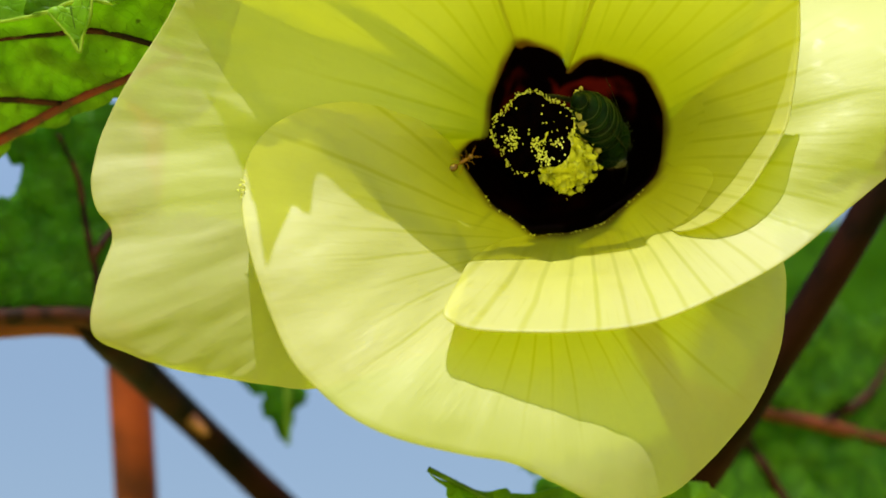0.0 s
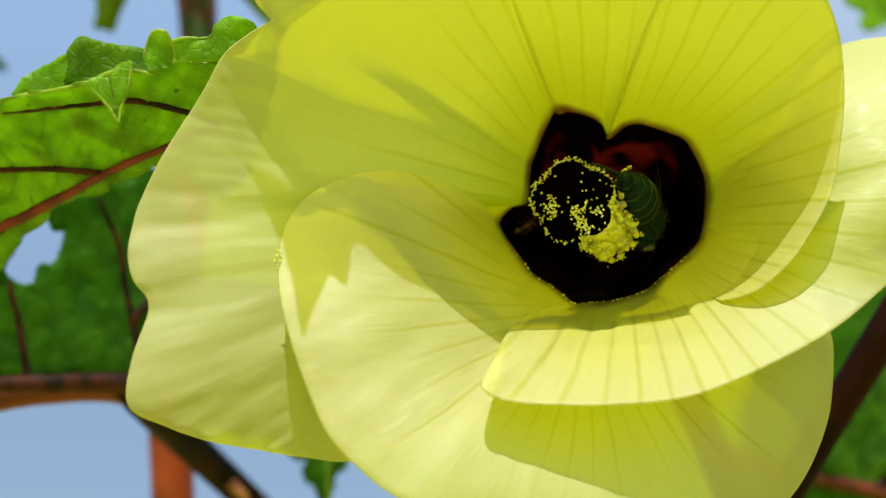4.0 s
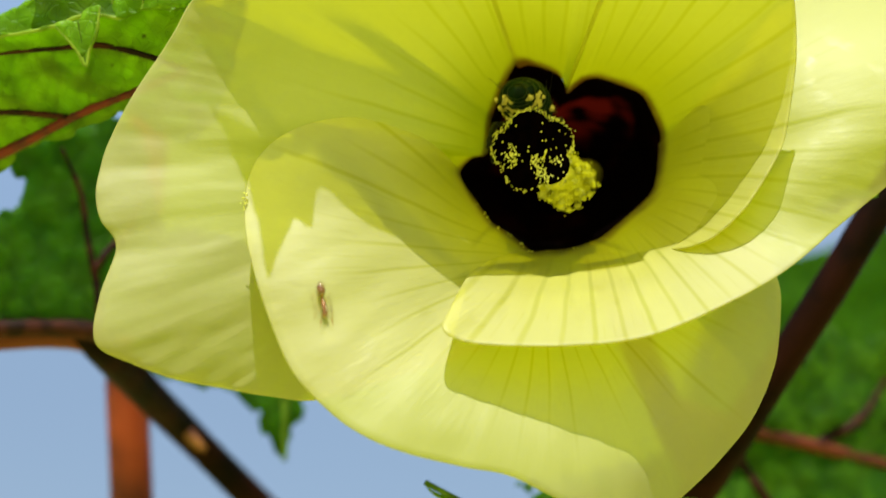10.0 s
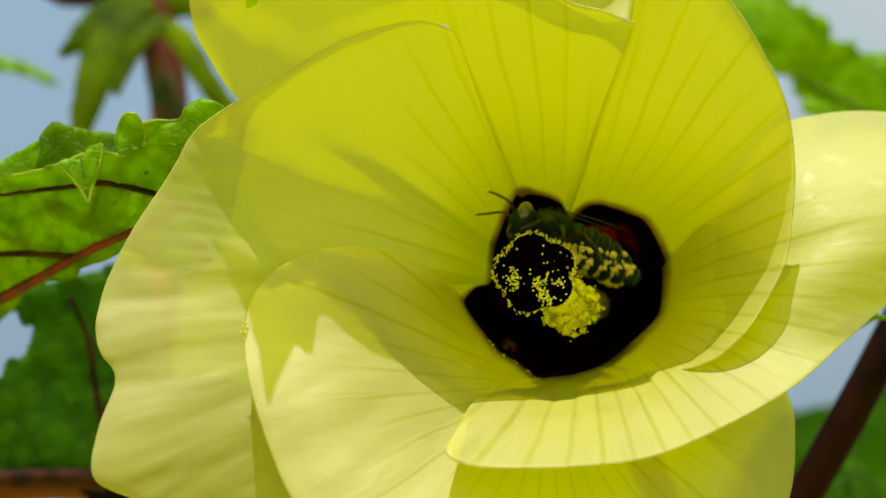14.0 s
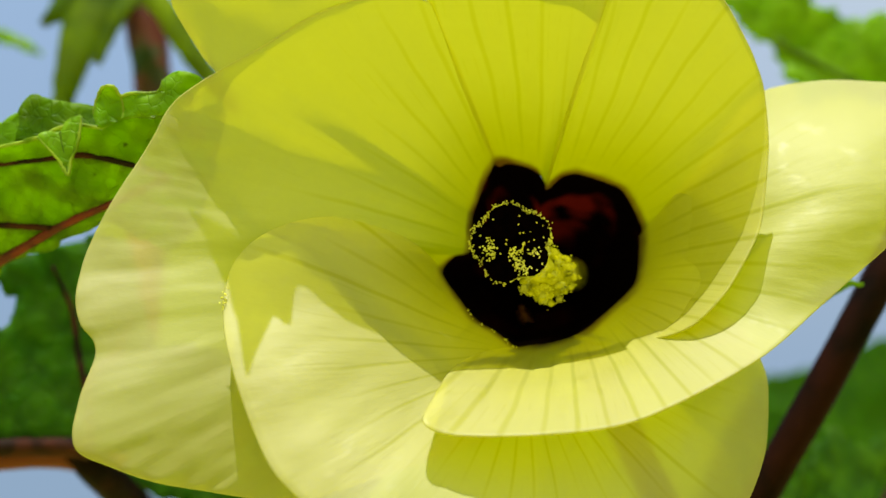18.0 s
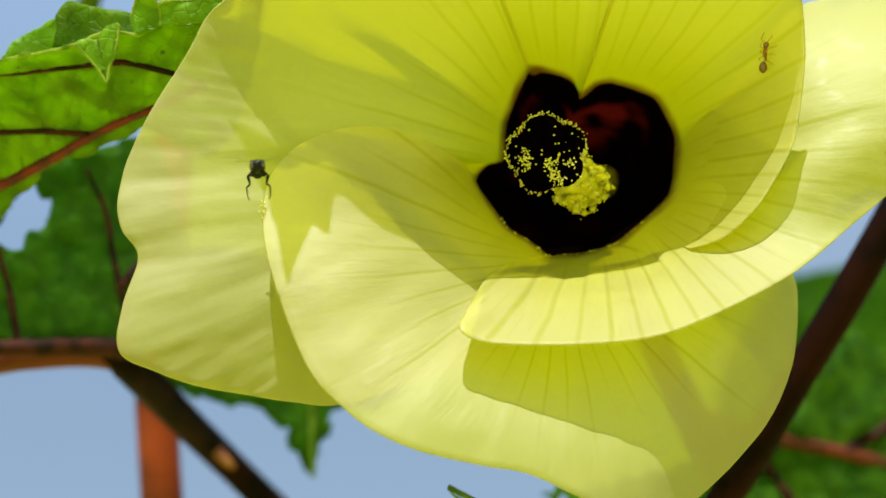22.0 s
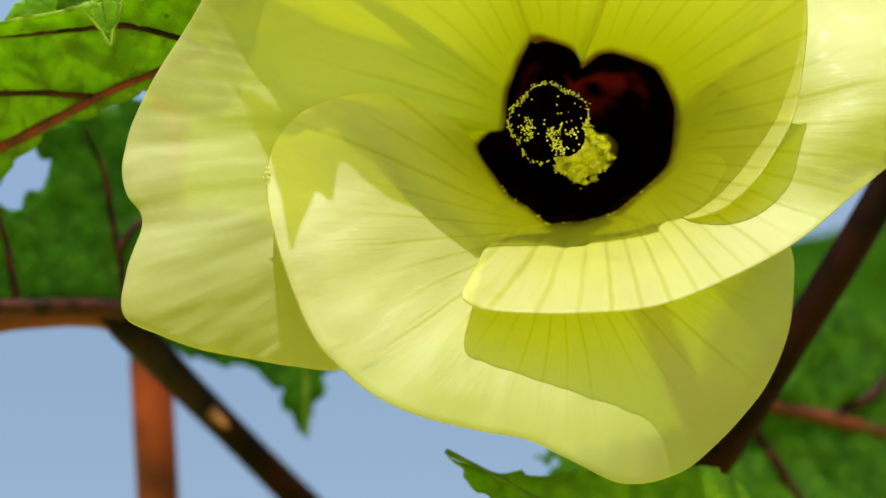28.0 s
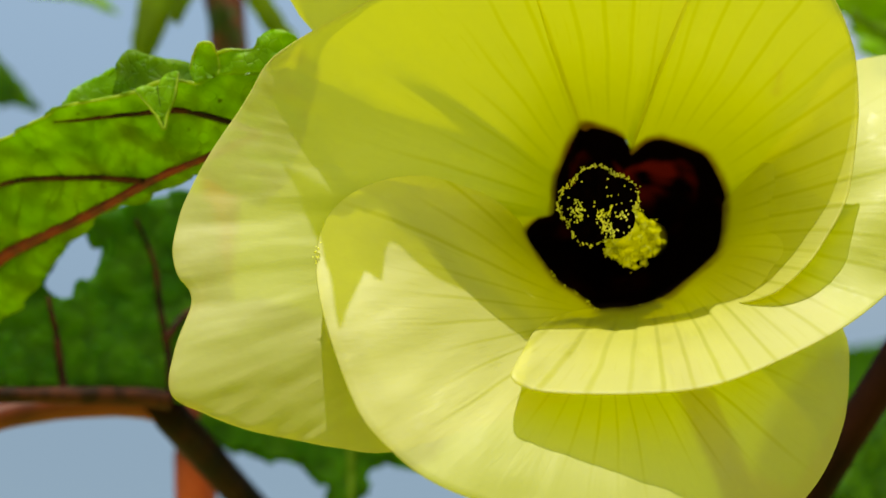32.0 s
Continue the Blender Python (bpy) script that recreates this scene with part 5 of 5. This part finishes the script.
def small_bee():
    """Tiny black bee that hovers with its hind legs hanging, head along +x."""
    bee = thing("bee", Matrix(), "tiny black bee hovering with dangling hind legs", "bee", "bees at the flower")
    bm = bmesh.new()
    blob(bm, (1.35, 0, -0.05), (0.5, 0.85, 0.72), (0, 0, 0), 12, 16)
    head = part("head", bm, BEE_BLACK, bee)
    for side in (1, -1):
        bm = bmesh.new()
        blob(bm, (1.5, side * 0.62, 0.08), (0.32, 0.28, 0.5), (0, 0, side * 25), 10, 12)
        part("eye", bm, BEE_EYE, head)
        bm = bmesh.new()
        tube(bm, [(1.75, side * 0.2, 0.1), (2.1, side * 0.4, 0.4), (2.5, side * 0.9, 0.3)], [0.045, 0.05, 0.04], 6, 8)
        part("antenna", bm, BEE_BLACK, head)
    bm = bmesh.new()
    blob(bm, (0.35, 0, 0.1), (0.85, 0.95, 0.88), (0, 0, 0), 14, 18, 0.05)
    part("thorax", bm, BEE_BLACK, bee)
    abdomen = None
    for k in range(4):
        bm = bmesh.new()
        size = (0.85, 0.88, 0.72, 0.42)[k]
        blob(bm, (-0.75 - 0.5 * k, 0, -0.1 - 0.08 * k), (0.5, size, size * 0.85), (0, 0, 0), 10, 14)
        seg = part("abdomen" if abdomen is None else "abdomen_segment", bm, BEE_GREEN, abdomen or bee)
        abdomen = abdomen or seg
    for side in (1, -1):
        wing_of(bee, (0.5, side * 0.7, 0.75), 3.6, 0.7, 0.25, 0.25, side * 0.95)
        wing_of(bee, (0.1, side * 0.7, 0.7), 2.6, 0.5, 0.35, 0.18, side * 0.9)
    legs_of(bee, [[(0.9, s * 0.5, -0.6), (1.2, s * 0.9, -0.9), (1.3, s * 0.7, -1.3)] for s in (1, -1)] +
            [[(0.4, s * 0.6, -0.65), (0.3, s * 1.2, -1.0), (0.2, s * 1.0, -1.6)] for s in (1, -1)] +
            [[(-0.1, s * 0.55, -0.6), (-0.3, s * 1.25, -0.9), (-0.5, s * 0.95, -1.8), (-0.4, s * 1.4, -2.2), (-0.6, s * 1.35, -3.3), (-0.4, s * 1.2, -3.7)] for s in (1, -1)], BEE_BLACK, 0.17)
    for ob in bee.children_recursive:
        ob.data.transform(Matrix.Scale(0.64, 4))
    return bee


def small_ant():
    """Brown ant, head along +x, feet at z = 0."""
    bug = thing("ant", Matrix(), "small translucent brown ant walking on a petal", "ant")
    bm = bmesh.new()
    blob(bm, (1.45, 0, 0.55), (0.36, 0.30, 0.25), (0, 15, 0), 10, 14)
    head = part("head", bm, ANT_DARK, bug)
    for side in (1, -1):
        bm = bmesh.new()
        blob(bm, (1.52, side * 0.26, 0.62), (0.08, 0.06, 0.08), (0, 0, 0), 6, 8)
        part("eye", bm, BEE_EYE, head)
        bm = bmesh.new()
        tube(bm, [(1.7, side * 0.1, 0.6), (2.0, side * 0.45, 0.85), (2.55, side * 0.6, 0.45)], [0.035, 0.035, 0.05], 6, 10)
        part("antenna", bm, ANT_BROWN, head)
    bm = bmesh.new()
    tube(bm, [(1.2, 0, 0.52), (0.85, 0, 0.6), (0.3, 0, 0.5), (0.0, 0, 0.38)], [0.12, 0.22, 0.19, 0.08], 10, 14)
    part("thorax", bm, ANT_BROWN, bug)
    bm = bmesh.new()
    blob(bm, (-0.12, 0, 0.45), (0.11, 0.10, 0.17), (0, 0, 0), 8, 10)
    part("waist", bm, ANT_BROWN, bug)
    bm = bmesh.new()
    blob(bm, (-0.85, 0, 0.55), (0.62, 0.42, 0.40), (0, -8, 0), 14, 18)
    part("gaster", bm, ANT_DARK, bug, "glossy dark brown gaster")
    legs_of(bug, [[(x0, s * 0.12, 0.42), (x0 + dx * 0.4, s * 0.55, 0.80), (x0 + dx, s * 0.98, 0.02)] for s in (1, -1) for x0, dx in ((0.95, 0.6), (0.6, 0.05), (0.3, -0.75))], ANT_BROWN, 0.034)
    for ob in bug.children_recursive:
        ob.data.transform(Matrix.Scale(0.84, 4))
    return bug


bee_feeding = big_bee()
bee_hovering = small_bee()
ant_walking = small_ant()


def motions():
    """Rows of seconds, millimetres and degrees in the flower's frame."""
    feeding = [
        (0, 2.72, 0.87, 3.90, -55.7, 63.4, -47.6),
        (1, 3.04, 0.84, 3.90, -54.7, 64.6, -47.2),
        (2, 2.41, -0.74, 3.90, -58.2, 65.5, -65.3),
        (3, 2.98, 0.51, 3.90, -61.0, 66.2, -56.9),
        (5.5, 1.32, -2.49, 4.22, -52.2, 69.7, -79.5),
        (6, 1.99, -1.67, 4.22, -74.1, 64.6, -92.0),
        (6.5, 2.44, -0.82, 3.90, -66.9, 68.7, -75.4),
        (7, 2.43, -1.89, 3.58, -45.1, 74.7, -62.9),
        (7.5, 2.77, -1.26, 2.60, -83.4, 24.1, -81.0),
        (8, 1.25, -1.62, 3.25, -89.5, 12.6, -105.2),
        (8.5, 2.58, 1.90, 3.25, -88.5, 27.6, -70.7),
        (9, 0.52, 4.19, 2.93, -114.7, 71.2, -72.1),
        (9.5, -4.17, 6.06, 3.25, -132.8, 69.4, -40.1),
        (10, -3.93, 4.71, 3.25, -133.8, 72.0, -42.3),
        (10.5, -5.80, 4.86, 4.22, -152.4, 71.0, -40.1),
        (11, -5.91, 1.16, 2.93, -173.9, 74.0, -17.0),
        (11.25, -2.97, 2.18, 3.41, -131.8, 71.3, -34.4),
        (11.5, -0.04, 3.19, 3.90, -90.6, 72.8, -52.8),
        (12, 2.08, 0.89, 3.90, -68.6, 72.5, -61.9),
        (12.5, 2.38, 0.49, 4.22, -62.5, 65.7, -59.1),
        (13, 1.72, -0.04, 3.90, -81.5, 18.6, -73.5),
        (13.167, 1.49, 0.37, 4.01, -128.4, 64.9, -121.3),
        (13.333, 1.26, 0.77, 4.12, 140.2, 39.1, 146.6),
        (13.5, 1.03, 1.17, 4.22, 124.9, -14.7, 130.0),
        (14, -0.24, 3.39, 4.88, 126.1, -7.9, 156.7),
        (14.5, -4.33, 4.03, 4.55, 140.6, 8.4, -136.4),
        (15.167, -4.88, 2.00, 4.23, 162.6, -42.1, -154.9),
        (15.833, -5.42, -0.03, 3.90, -108.2, -59.6, 118.2),
        (16.5, -5.97, -2.05, 3.58, -64.9, -15.3, 77.5),
        (16.6, -6.87, -2.78, 12.13, -109.2, -48.2, 76.4),
        (16.7, -7.78, -3.50, 20.69, 159.4, -63.0, 131.1),
        (16.8, -8.69, -4.22, 29.25, 92.3, -35.1, 159.4),
        (17, -21.95, 17.10, 35.75, 104.8, -30.5, 135.0),
        (17.1, -19.89, 22.06, 37.38, 149.2, -55.6, 112.0),
        (17.2, -17.84, 27.03, 39.00, -138.2, -53.9, 59.0),
        (17.4, 0.27, 22.15, 35.75, -73.0, -31.2, -14.0),
        (17.45, -0.50, 16.32, 32.50, -95.8, 19.1, -21.3),
        (17.5, -1.28, 10.49, 29.25, -150.6, 56.1, -68.2),
        (17.6, -5.69, 6.06, 22.75, -135.1, 60.9, -53.1),
        (17.7, 4.19, 2.67, 26.00, -80.4, 32.0, 0.0),
        (17.8, 25.26, 1.46, 42.25, -81.3, -12.2, 12.5),
        (18.2, 51.70, 15.22, 48.75, -80.2, -5.8, 24.0),
        (32, 101.80, 60.25, 48.75, -80.2, -5.8, 24.0),
    ]
    hovering = [
        (0, -12.68, 38.55, 22.75, -110.3, -71.9, 25.6),
        (0.15, -12.31, 16.65, 22.75, -103.2, -67.2, 19.6),
        (0.3, -10.74, -0.86, 22.75, -98.5, -62.7, 15.9),
        (0.6, -10.65, 0.66, 22.75, -93.2, -55.7, 12.0),
        (0.9, -15.01, 47.30, 22.75, -90.6, -51.5, 10.2),
        (1.5, -16.11, 47.11, 22.75, -89.8, -51.4, 10.2),
        (1.9, -16.37, 6.64, 22.75, -92.9, -57.4, 12.8),
        (2, -14.31, 6.95, 22.75, -94.4, -59.7, 14.0),
        (2.1, -19.69, 6.78, 22.75, -96.4, -62.3, 15.6),
        (2.4, -19.67, 46.35, 22.75, -107.7, -71.4, 24.8),
        (2.7, -12.37, 47.80, 22.75, -139.7, -80.1, 53.8),
        (2.9, -12.02, 11.90, 22.75, 174.8, -81.9, 96.9),
        (3, -14.29, 11.74, 22.75, 154.2, -81.0, 116.4),
        (3.1, -13.79, 8.38, 22.75, 140.0, -79.6, 129.6),
        (3.2, -21.81, 10.17, 22.75, 130.7, -78.1, 138.0),
        (3.3, -29.53, 10.62, 22.75, 124.6, -76.7, 143.2),
        (3.5, -41.11, 21.76, 22.75, 118.2, -75.0, 148.3),
        (4.2, -62.86, 10.42, 22.75, 143.0, -80.4, 123.7),
        (5, -53.55, -21.82, 30.55, -103.5, -66.6, 19.1),
        (5.6, -26.90, -31.73, 30.55, -89.8, -53.1, 10.8),
        (5.9, -11.66, -19.78, 30.55, -87.5, -50.4, 9.8),
        (6, -17.38, -19.24, 30.22, -87.2, -50.1, 9.7),
        (6.1, -13.49, -12.74, 26.18, -87.0, -50.2, 9.7),
        (6.2, -9.33, -11.20, 25.11, -87.1, -50.5, 9.9),
        (6.3, -15.94, -1.90, 22.75, -87.3, -51.1, 10.1),
        (6.4, -14.77, -2.10, 22.75, -87.8, -52.0, 10.4),
        (6.5, -12.95, -7.25, 22.75, -88.5, -53.3, 10.9),
        (6.6, -10.67, -5.76, 22.75, -89.6, -54.8, 11.6),
        (6.7, -8.41, -6.58, 22.75, -90.9, -56.7, 12.4),
        (6.8, -0.70, -11.46, 24.31, -92.7, -58.9, 13.5),
        (6.9, 12.56, -14.54, 25.87, -95.0, -61.4, 15.0),
        (7, 25.53, -15.15, 26.09, -98.0, -64.2, 17.0),
        (9, 54.35, -0.94, 22.75, 139.4, -79.9, 127.7),
        (12.2, 36.02, 29.51, 38.35, -121.4, -75.6, 33.4),
        (12.45, 16.49, 19.57, 38.35, -160.7, -81.5, 70.1),
        (12.6, 11.47, 15.55, 38.35, 164.1, -81.7, 104.1),
        (12.7, 13.25, 17.03, 38.35, 146.1, -80.6, 121.5),
        (12.8, 14.12, 18.38, 38.35, 134.2, -79.1, 132.8),
        (12.9, 12.65, 19.14, 38.35, 126.7, -77.6, 140.0),
        (13, 10.53, 18.02, 38.35, 122.1, -76.3, 144.5),
        (13.3, 15.02, 37.00, 38.35, 117.8, -74.7, 149.0),
        (16.5, 47.91, -13.92, 26.09, -95.3, -59.7, 14.0),
        (18.2, 25.48, -11.98, 27.21, 117.9, -74.8, 148.8),
        (18.4, 2.37, -8.06, 25.47, 121.5, -76.2, 145.0),
        (18.5, 6.74, -4.56, 23.64, 125.8, -77.4, 140.9),
        (18.6, -1.80, -3.47, 23.06, 132.8, -78.9, 134.2),
        (18.8, -13.85, 8.24, 22.75, 160.8, -81.6, 107.3),
        (19, -22.19, 1.22, 22.75, -153.2, -81.0, 62.9),
        (19.2, -26.13, -2.12, 22.75, -123.0, -76.1, 34.8),
        (19.35, -19.75, -26.70, 30.55, -111.2, -71.4, 24.8),
        (19.5, -0.68, -29.01, 30.55, -103.9, -66.6, 19.1),
        (19.7, 8.46, -19.58, 29.48, -97.5, -60.9, 14.7),
        (19.85, 16.72, -28.23, 30.55, -94.3, -57.4, 12.8),
        (20, 2.49, -29.71, 30.55, -91.8, -54.6, 11.4),
        (20.2, -9.75, -18.46, 28.59, -89.6, -51.9, 10.4),
        (20.5, -18.13, -16.50, 27.34, -87.8, -50.1, 9.7),
        (20.7, -24.85, -12.65, 25.20, -87.5, -50.5, 9.9),
        (20.9, -16.02, -12.22, 24.76, -88.1, -52.1, 10.4),
        (21, -15.90, -9.75, 23.42, -88.7, -53.3, 10.9),
        (21.2, -24.14, -5.42, 22.75, -90.8, -56.7, 12.4),
        (21.5, -23.95, 0.59, 22.75, -97.4, -64.2, 17.0),
        (21.7, -29.51, -3.37, 22.75, -106.0, -70.3, 23.3),
        (22, -27.33, -2.17, 22.75, -135.6, -79.3, 48.5),
        (22.2, -36.77, -3.26, 22.75, -179.5, -82.0, 89.4),
        (22.5, -26.16, -5.90, 22.75, 130.6, -78.6, 135.6),
        (22.7, -26.05, -5.12, 22.75, 119.0, -76.0, 145.6),
        (23, -21.98, -1.05, 22.75, 114.7, -74.7, 149.0),
        (23.2, -17.46, 0.12, 22.75, 118.1, -75.8, 146.0),
        (23.5, -17.77, 3.01, 22.75, 138.6, -79.9, 127.7),
        (23.7, -26.70, 0.37, 22.75, 175.8, -82.0, 93.0),
        (24, -32.85, 6.47, 22.75, -124.7, -77.1, 38.0),
        (24.2, -30.59, 12.66, 22.75, -107.7, -70.8, 24.0),
        (24.5, -23.79, 0.87, 22.75, -95.5, -61.8, 15.3),
        (24.7, -21.12, 1.22, 22.75, -91.2, -57.0, 12.6),
        (25, -19.61, -1.61, 22.75, -87.9, -52.2, 10.5),
        (25.2, -24.73, -0.45, 22.75, -87.1, -50.6, 9.9),
        (25.5, -14.96, 7.51, 22.75, -87.5, -50.4, 9.8),
        (25.7, -11.28, -5.08, 22.75, -88.7, -51.7, 10.3),
        (26, -2.82, -19.30, 28.37, -92.4, -56.1, 12.1),
        (26.2, -10.11, -16.17, 26.27, -96.5, -60.5, 14.5),
        (26.3, -2.17, -19.68, 27.96, -99.4, -63.2, 16.3),
        (26.4, -6.07, -25.00, 30.55, -102.9, -66.2, 18.6),
        (26.5, -21.01, -20.69, 28.23, -107.4, -69.3, 21.9),
        (26.7, -34.26, -35.79, 34.45, -121.5, -75.6, 33.4),
        (27.5, -67.96, -20.47, 34.45, 121.1, -76.3, 144.5),
        (32, -108.14, -0.64, 34.45, 153.9, -81.0, 116.5),
    ]
    walking = [
        (0, -10.23, -2.32, 4.70, -0.6, 14.8, 32.0),
        (0.5, -10.14, -1.99, 4.80, -2.1, 14.6, 27.9),
        (1, -10.03, -1.27, 4.30, -4.6, 17.5, 18.4),
        (1.5, -9.47, -0.82, 2.60, 1.8, 28.0, 25.2),
        (2, -9.60, -0.49, 0.44, -0.3, 59.3, -28.6),
        (2.5, -8.72, -0.78, -6.87, 13.2, 76.2, -23.9),
        (3, -7.56, -1.27, -10.10, -18.0, 64.6, -20.6),
        (4.533, -7.75, -0.83, -8.75, 36.1, 20.9, 39.5),
        (6.067, -7.94, -0.38, -7.41, 41.7, -35.0, 57.8),
        (7.6, -8.13, 0.06, -6.06, -50.5, -79.4, 163.7),
        (7.8, -9.13, 0.64, -1.20, -20.7, -62.9, 167.2),
        (8, -10.12, 1.22, 3.67, 0.4, -48.5, -178.5),
        (8.5, -14.61, 0.01, 9.74, 13.9, -50.3, -158.2),
        (9, -17.83, -2.04, 12.64, -8.1, -36.1, -144.6),
        (9.5, -19.13, -3.22, 13.86, -19.2, -28.3, -110.3),
        (10, -21.38, -12.75, 20.03, -19.8, -17.3, -78.8),
        (10.3, -15.32, -17.94, 21.16, -39.3, -1.5, -20.1),
        (10.5, -6.07, -19.23, 19.46, -41.0, 7.2, -6.0),
        (10.8, -0.57, -20.15, 18.50, -37.0, -9.4, -38.6),
        (10.9, -2.22, -20.46, 19.32, -4.0, -34.5, -107.3),
        (11, -3.88, -20.76, 20.13, 32.4, -13.1, -178.5),
        (11.3, -12.29, -20.05, 21.90, 33.5, -5.0, 158.8),
        (11.6, -20.29, -14.97, 20.83, 30.2, 12.6, 140.9),
        (12, -22.84, -10.89, 19.60, -0.8, 31.9, 69.0),
        (12.3, -17.87, -8.70, 16.30, -30.7, 33.3, 4.0),
        (12.6, -13.19, -9.96, 13.72, -32.5, 39.5, 0.4),
        (13, -11.85, -8.63, 11.39, -4.7, 53.0, 39.9),
        (13.5, -8.93, -6.45, 5.67, -9.8, 62.1, 36.0),
        (14, -5.75, -4.86, -8.85, -10.5, 68.8, 41.6),
        (14.4, -6.06, -4.42, -9.12, 66.1, 26.3, 124.5),
        (15.6, -4.54, -4.40, -11.12, 72.3, -14.9, 155.9),
        (16.8, -3.02, -4.39, -13.11, 48.2, -51.9, -159.2),
        (18, -1.49, -4.37, -15.11, -18.9, -48.3, -74.5),
        (18.5, 0.41, -7.12, -6.63, -65.1, -60.2, -1.2),
        (19, 5.09, -5.48, -4.43, -64.2, -59.2, 10.9),
        (19.5, 7.06, -5.51, 5.15, -32.1, -70.7, -21.0),
        (20, 6.95, -5.53, 5.90, -59.7, -59.7, 9.4),
        (20.2, 7.70, -5.44, 6.22, -69.2, -27.8, 27.1),
        (20.5, 10.52, -3.31, 6.94, -69.9, -11.6, 39.3),
        (20.7, 11.15, -2.49, 7.20, -70.3, -15.2, 59.9),
        (21, 12.90, 0.98, 8.31, -62.1, -28.9, 66.3),
        (21.2, 13.68, 1.96, 9.70, -59.5, -34.1, 65.6),
        (21.5, 14.26, 4.10, 10.66, -61.6, -22.3, 75.5),
        (22, 14.82, 7.56, 12.23, -55.4, -23.9, 85.9),
        (22.5, 14.71, 10.98, 13.78, -43.9, -32.5, 93.6),
        (23, 14.85, 12.33, 14.87, -34.3, -38.8, 84.1),
        (24, 17.85, 16.83, 12.37, -34.3, -38.8, 84.1),
        (25, 15.50, 14.50, 6.00, -34.3, -38.8, 84.1),
        (32, 13.50, 12.50, 3.00, -34.3, -38.8, 84.1),
    ]
    # the lip petal turns slightly about its lip's tip, to fit the camera's view
    lip_turns = [(0, 0), (3.5, 0), (7, 0.05), (8, 0.2), (9, 0.45), (10, 0.75), (11, 0.85), (12, 0.9), (13.5, 1.1), (14.5, 1.1), (16.5, 1), (18, 1.1), (19, 0.95), (20, 0.7), (21, 0.4), (22, 0.3), (23, 0.2), (24, 0.05), (26.5, 0.05), (28.5, 0.4), (30, 0.7), (31, 0.85), (32, 0.85)]
    pivot = Matrix.Translation((-0.006, -0.015, 0.020))
    walk(lip_petal, [(t, pivot @ pose(0, 0, 0, 0, 0, a) @ pivot.inverted()) for t, a in lip_turns])
    for ob, rows in ((bee_feeding, feeding), (bee_hovering, hovering), (ant_walking, walking)):
        walk(ob, [(t, FLOWER @ pose(x * MM, y * MM, z * MM, rx, ry, rz)) for t, x, y, z, rx, ry, rz in rows])


motions()
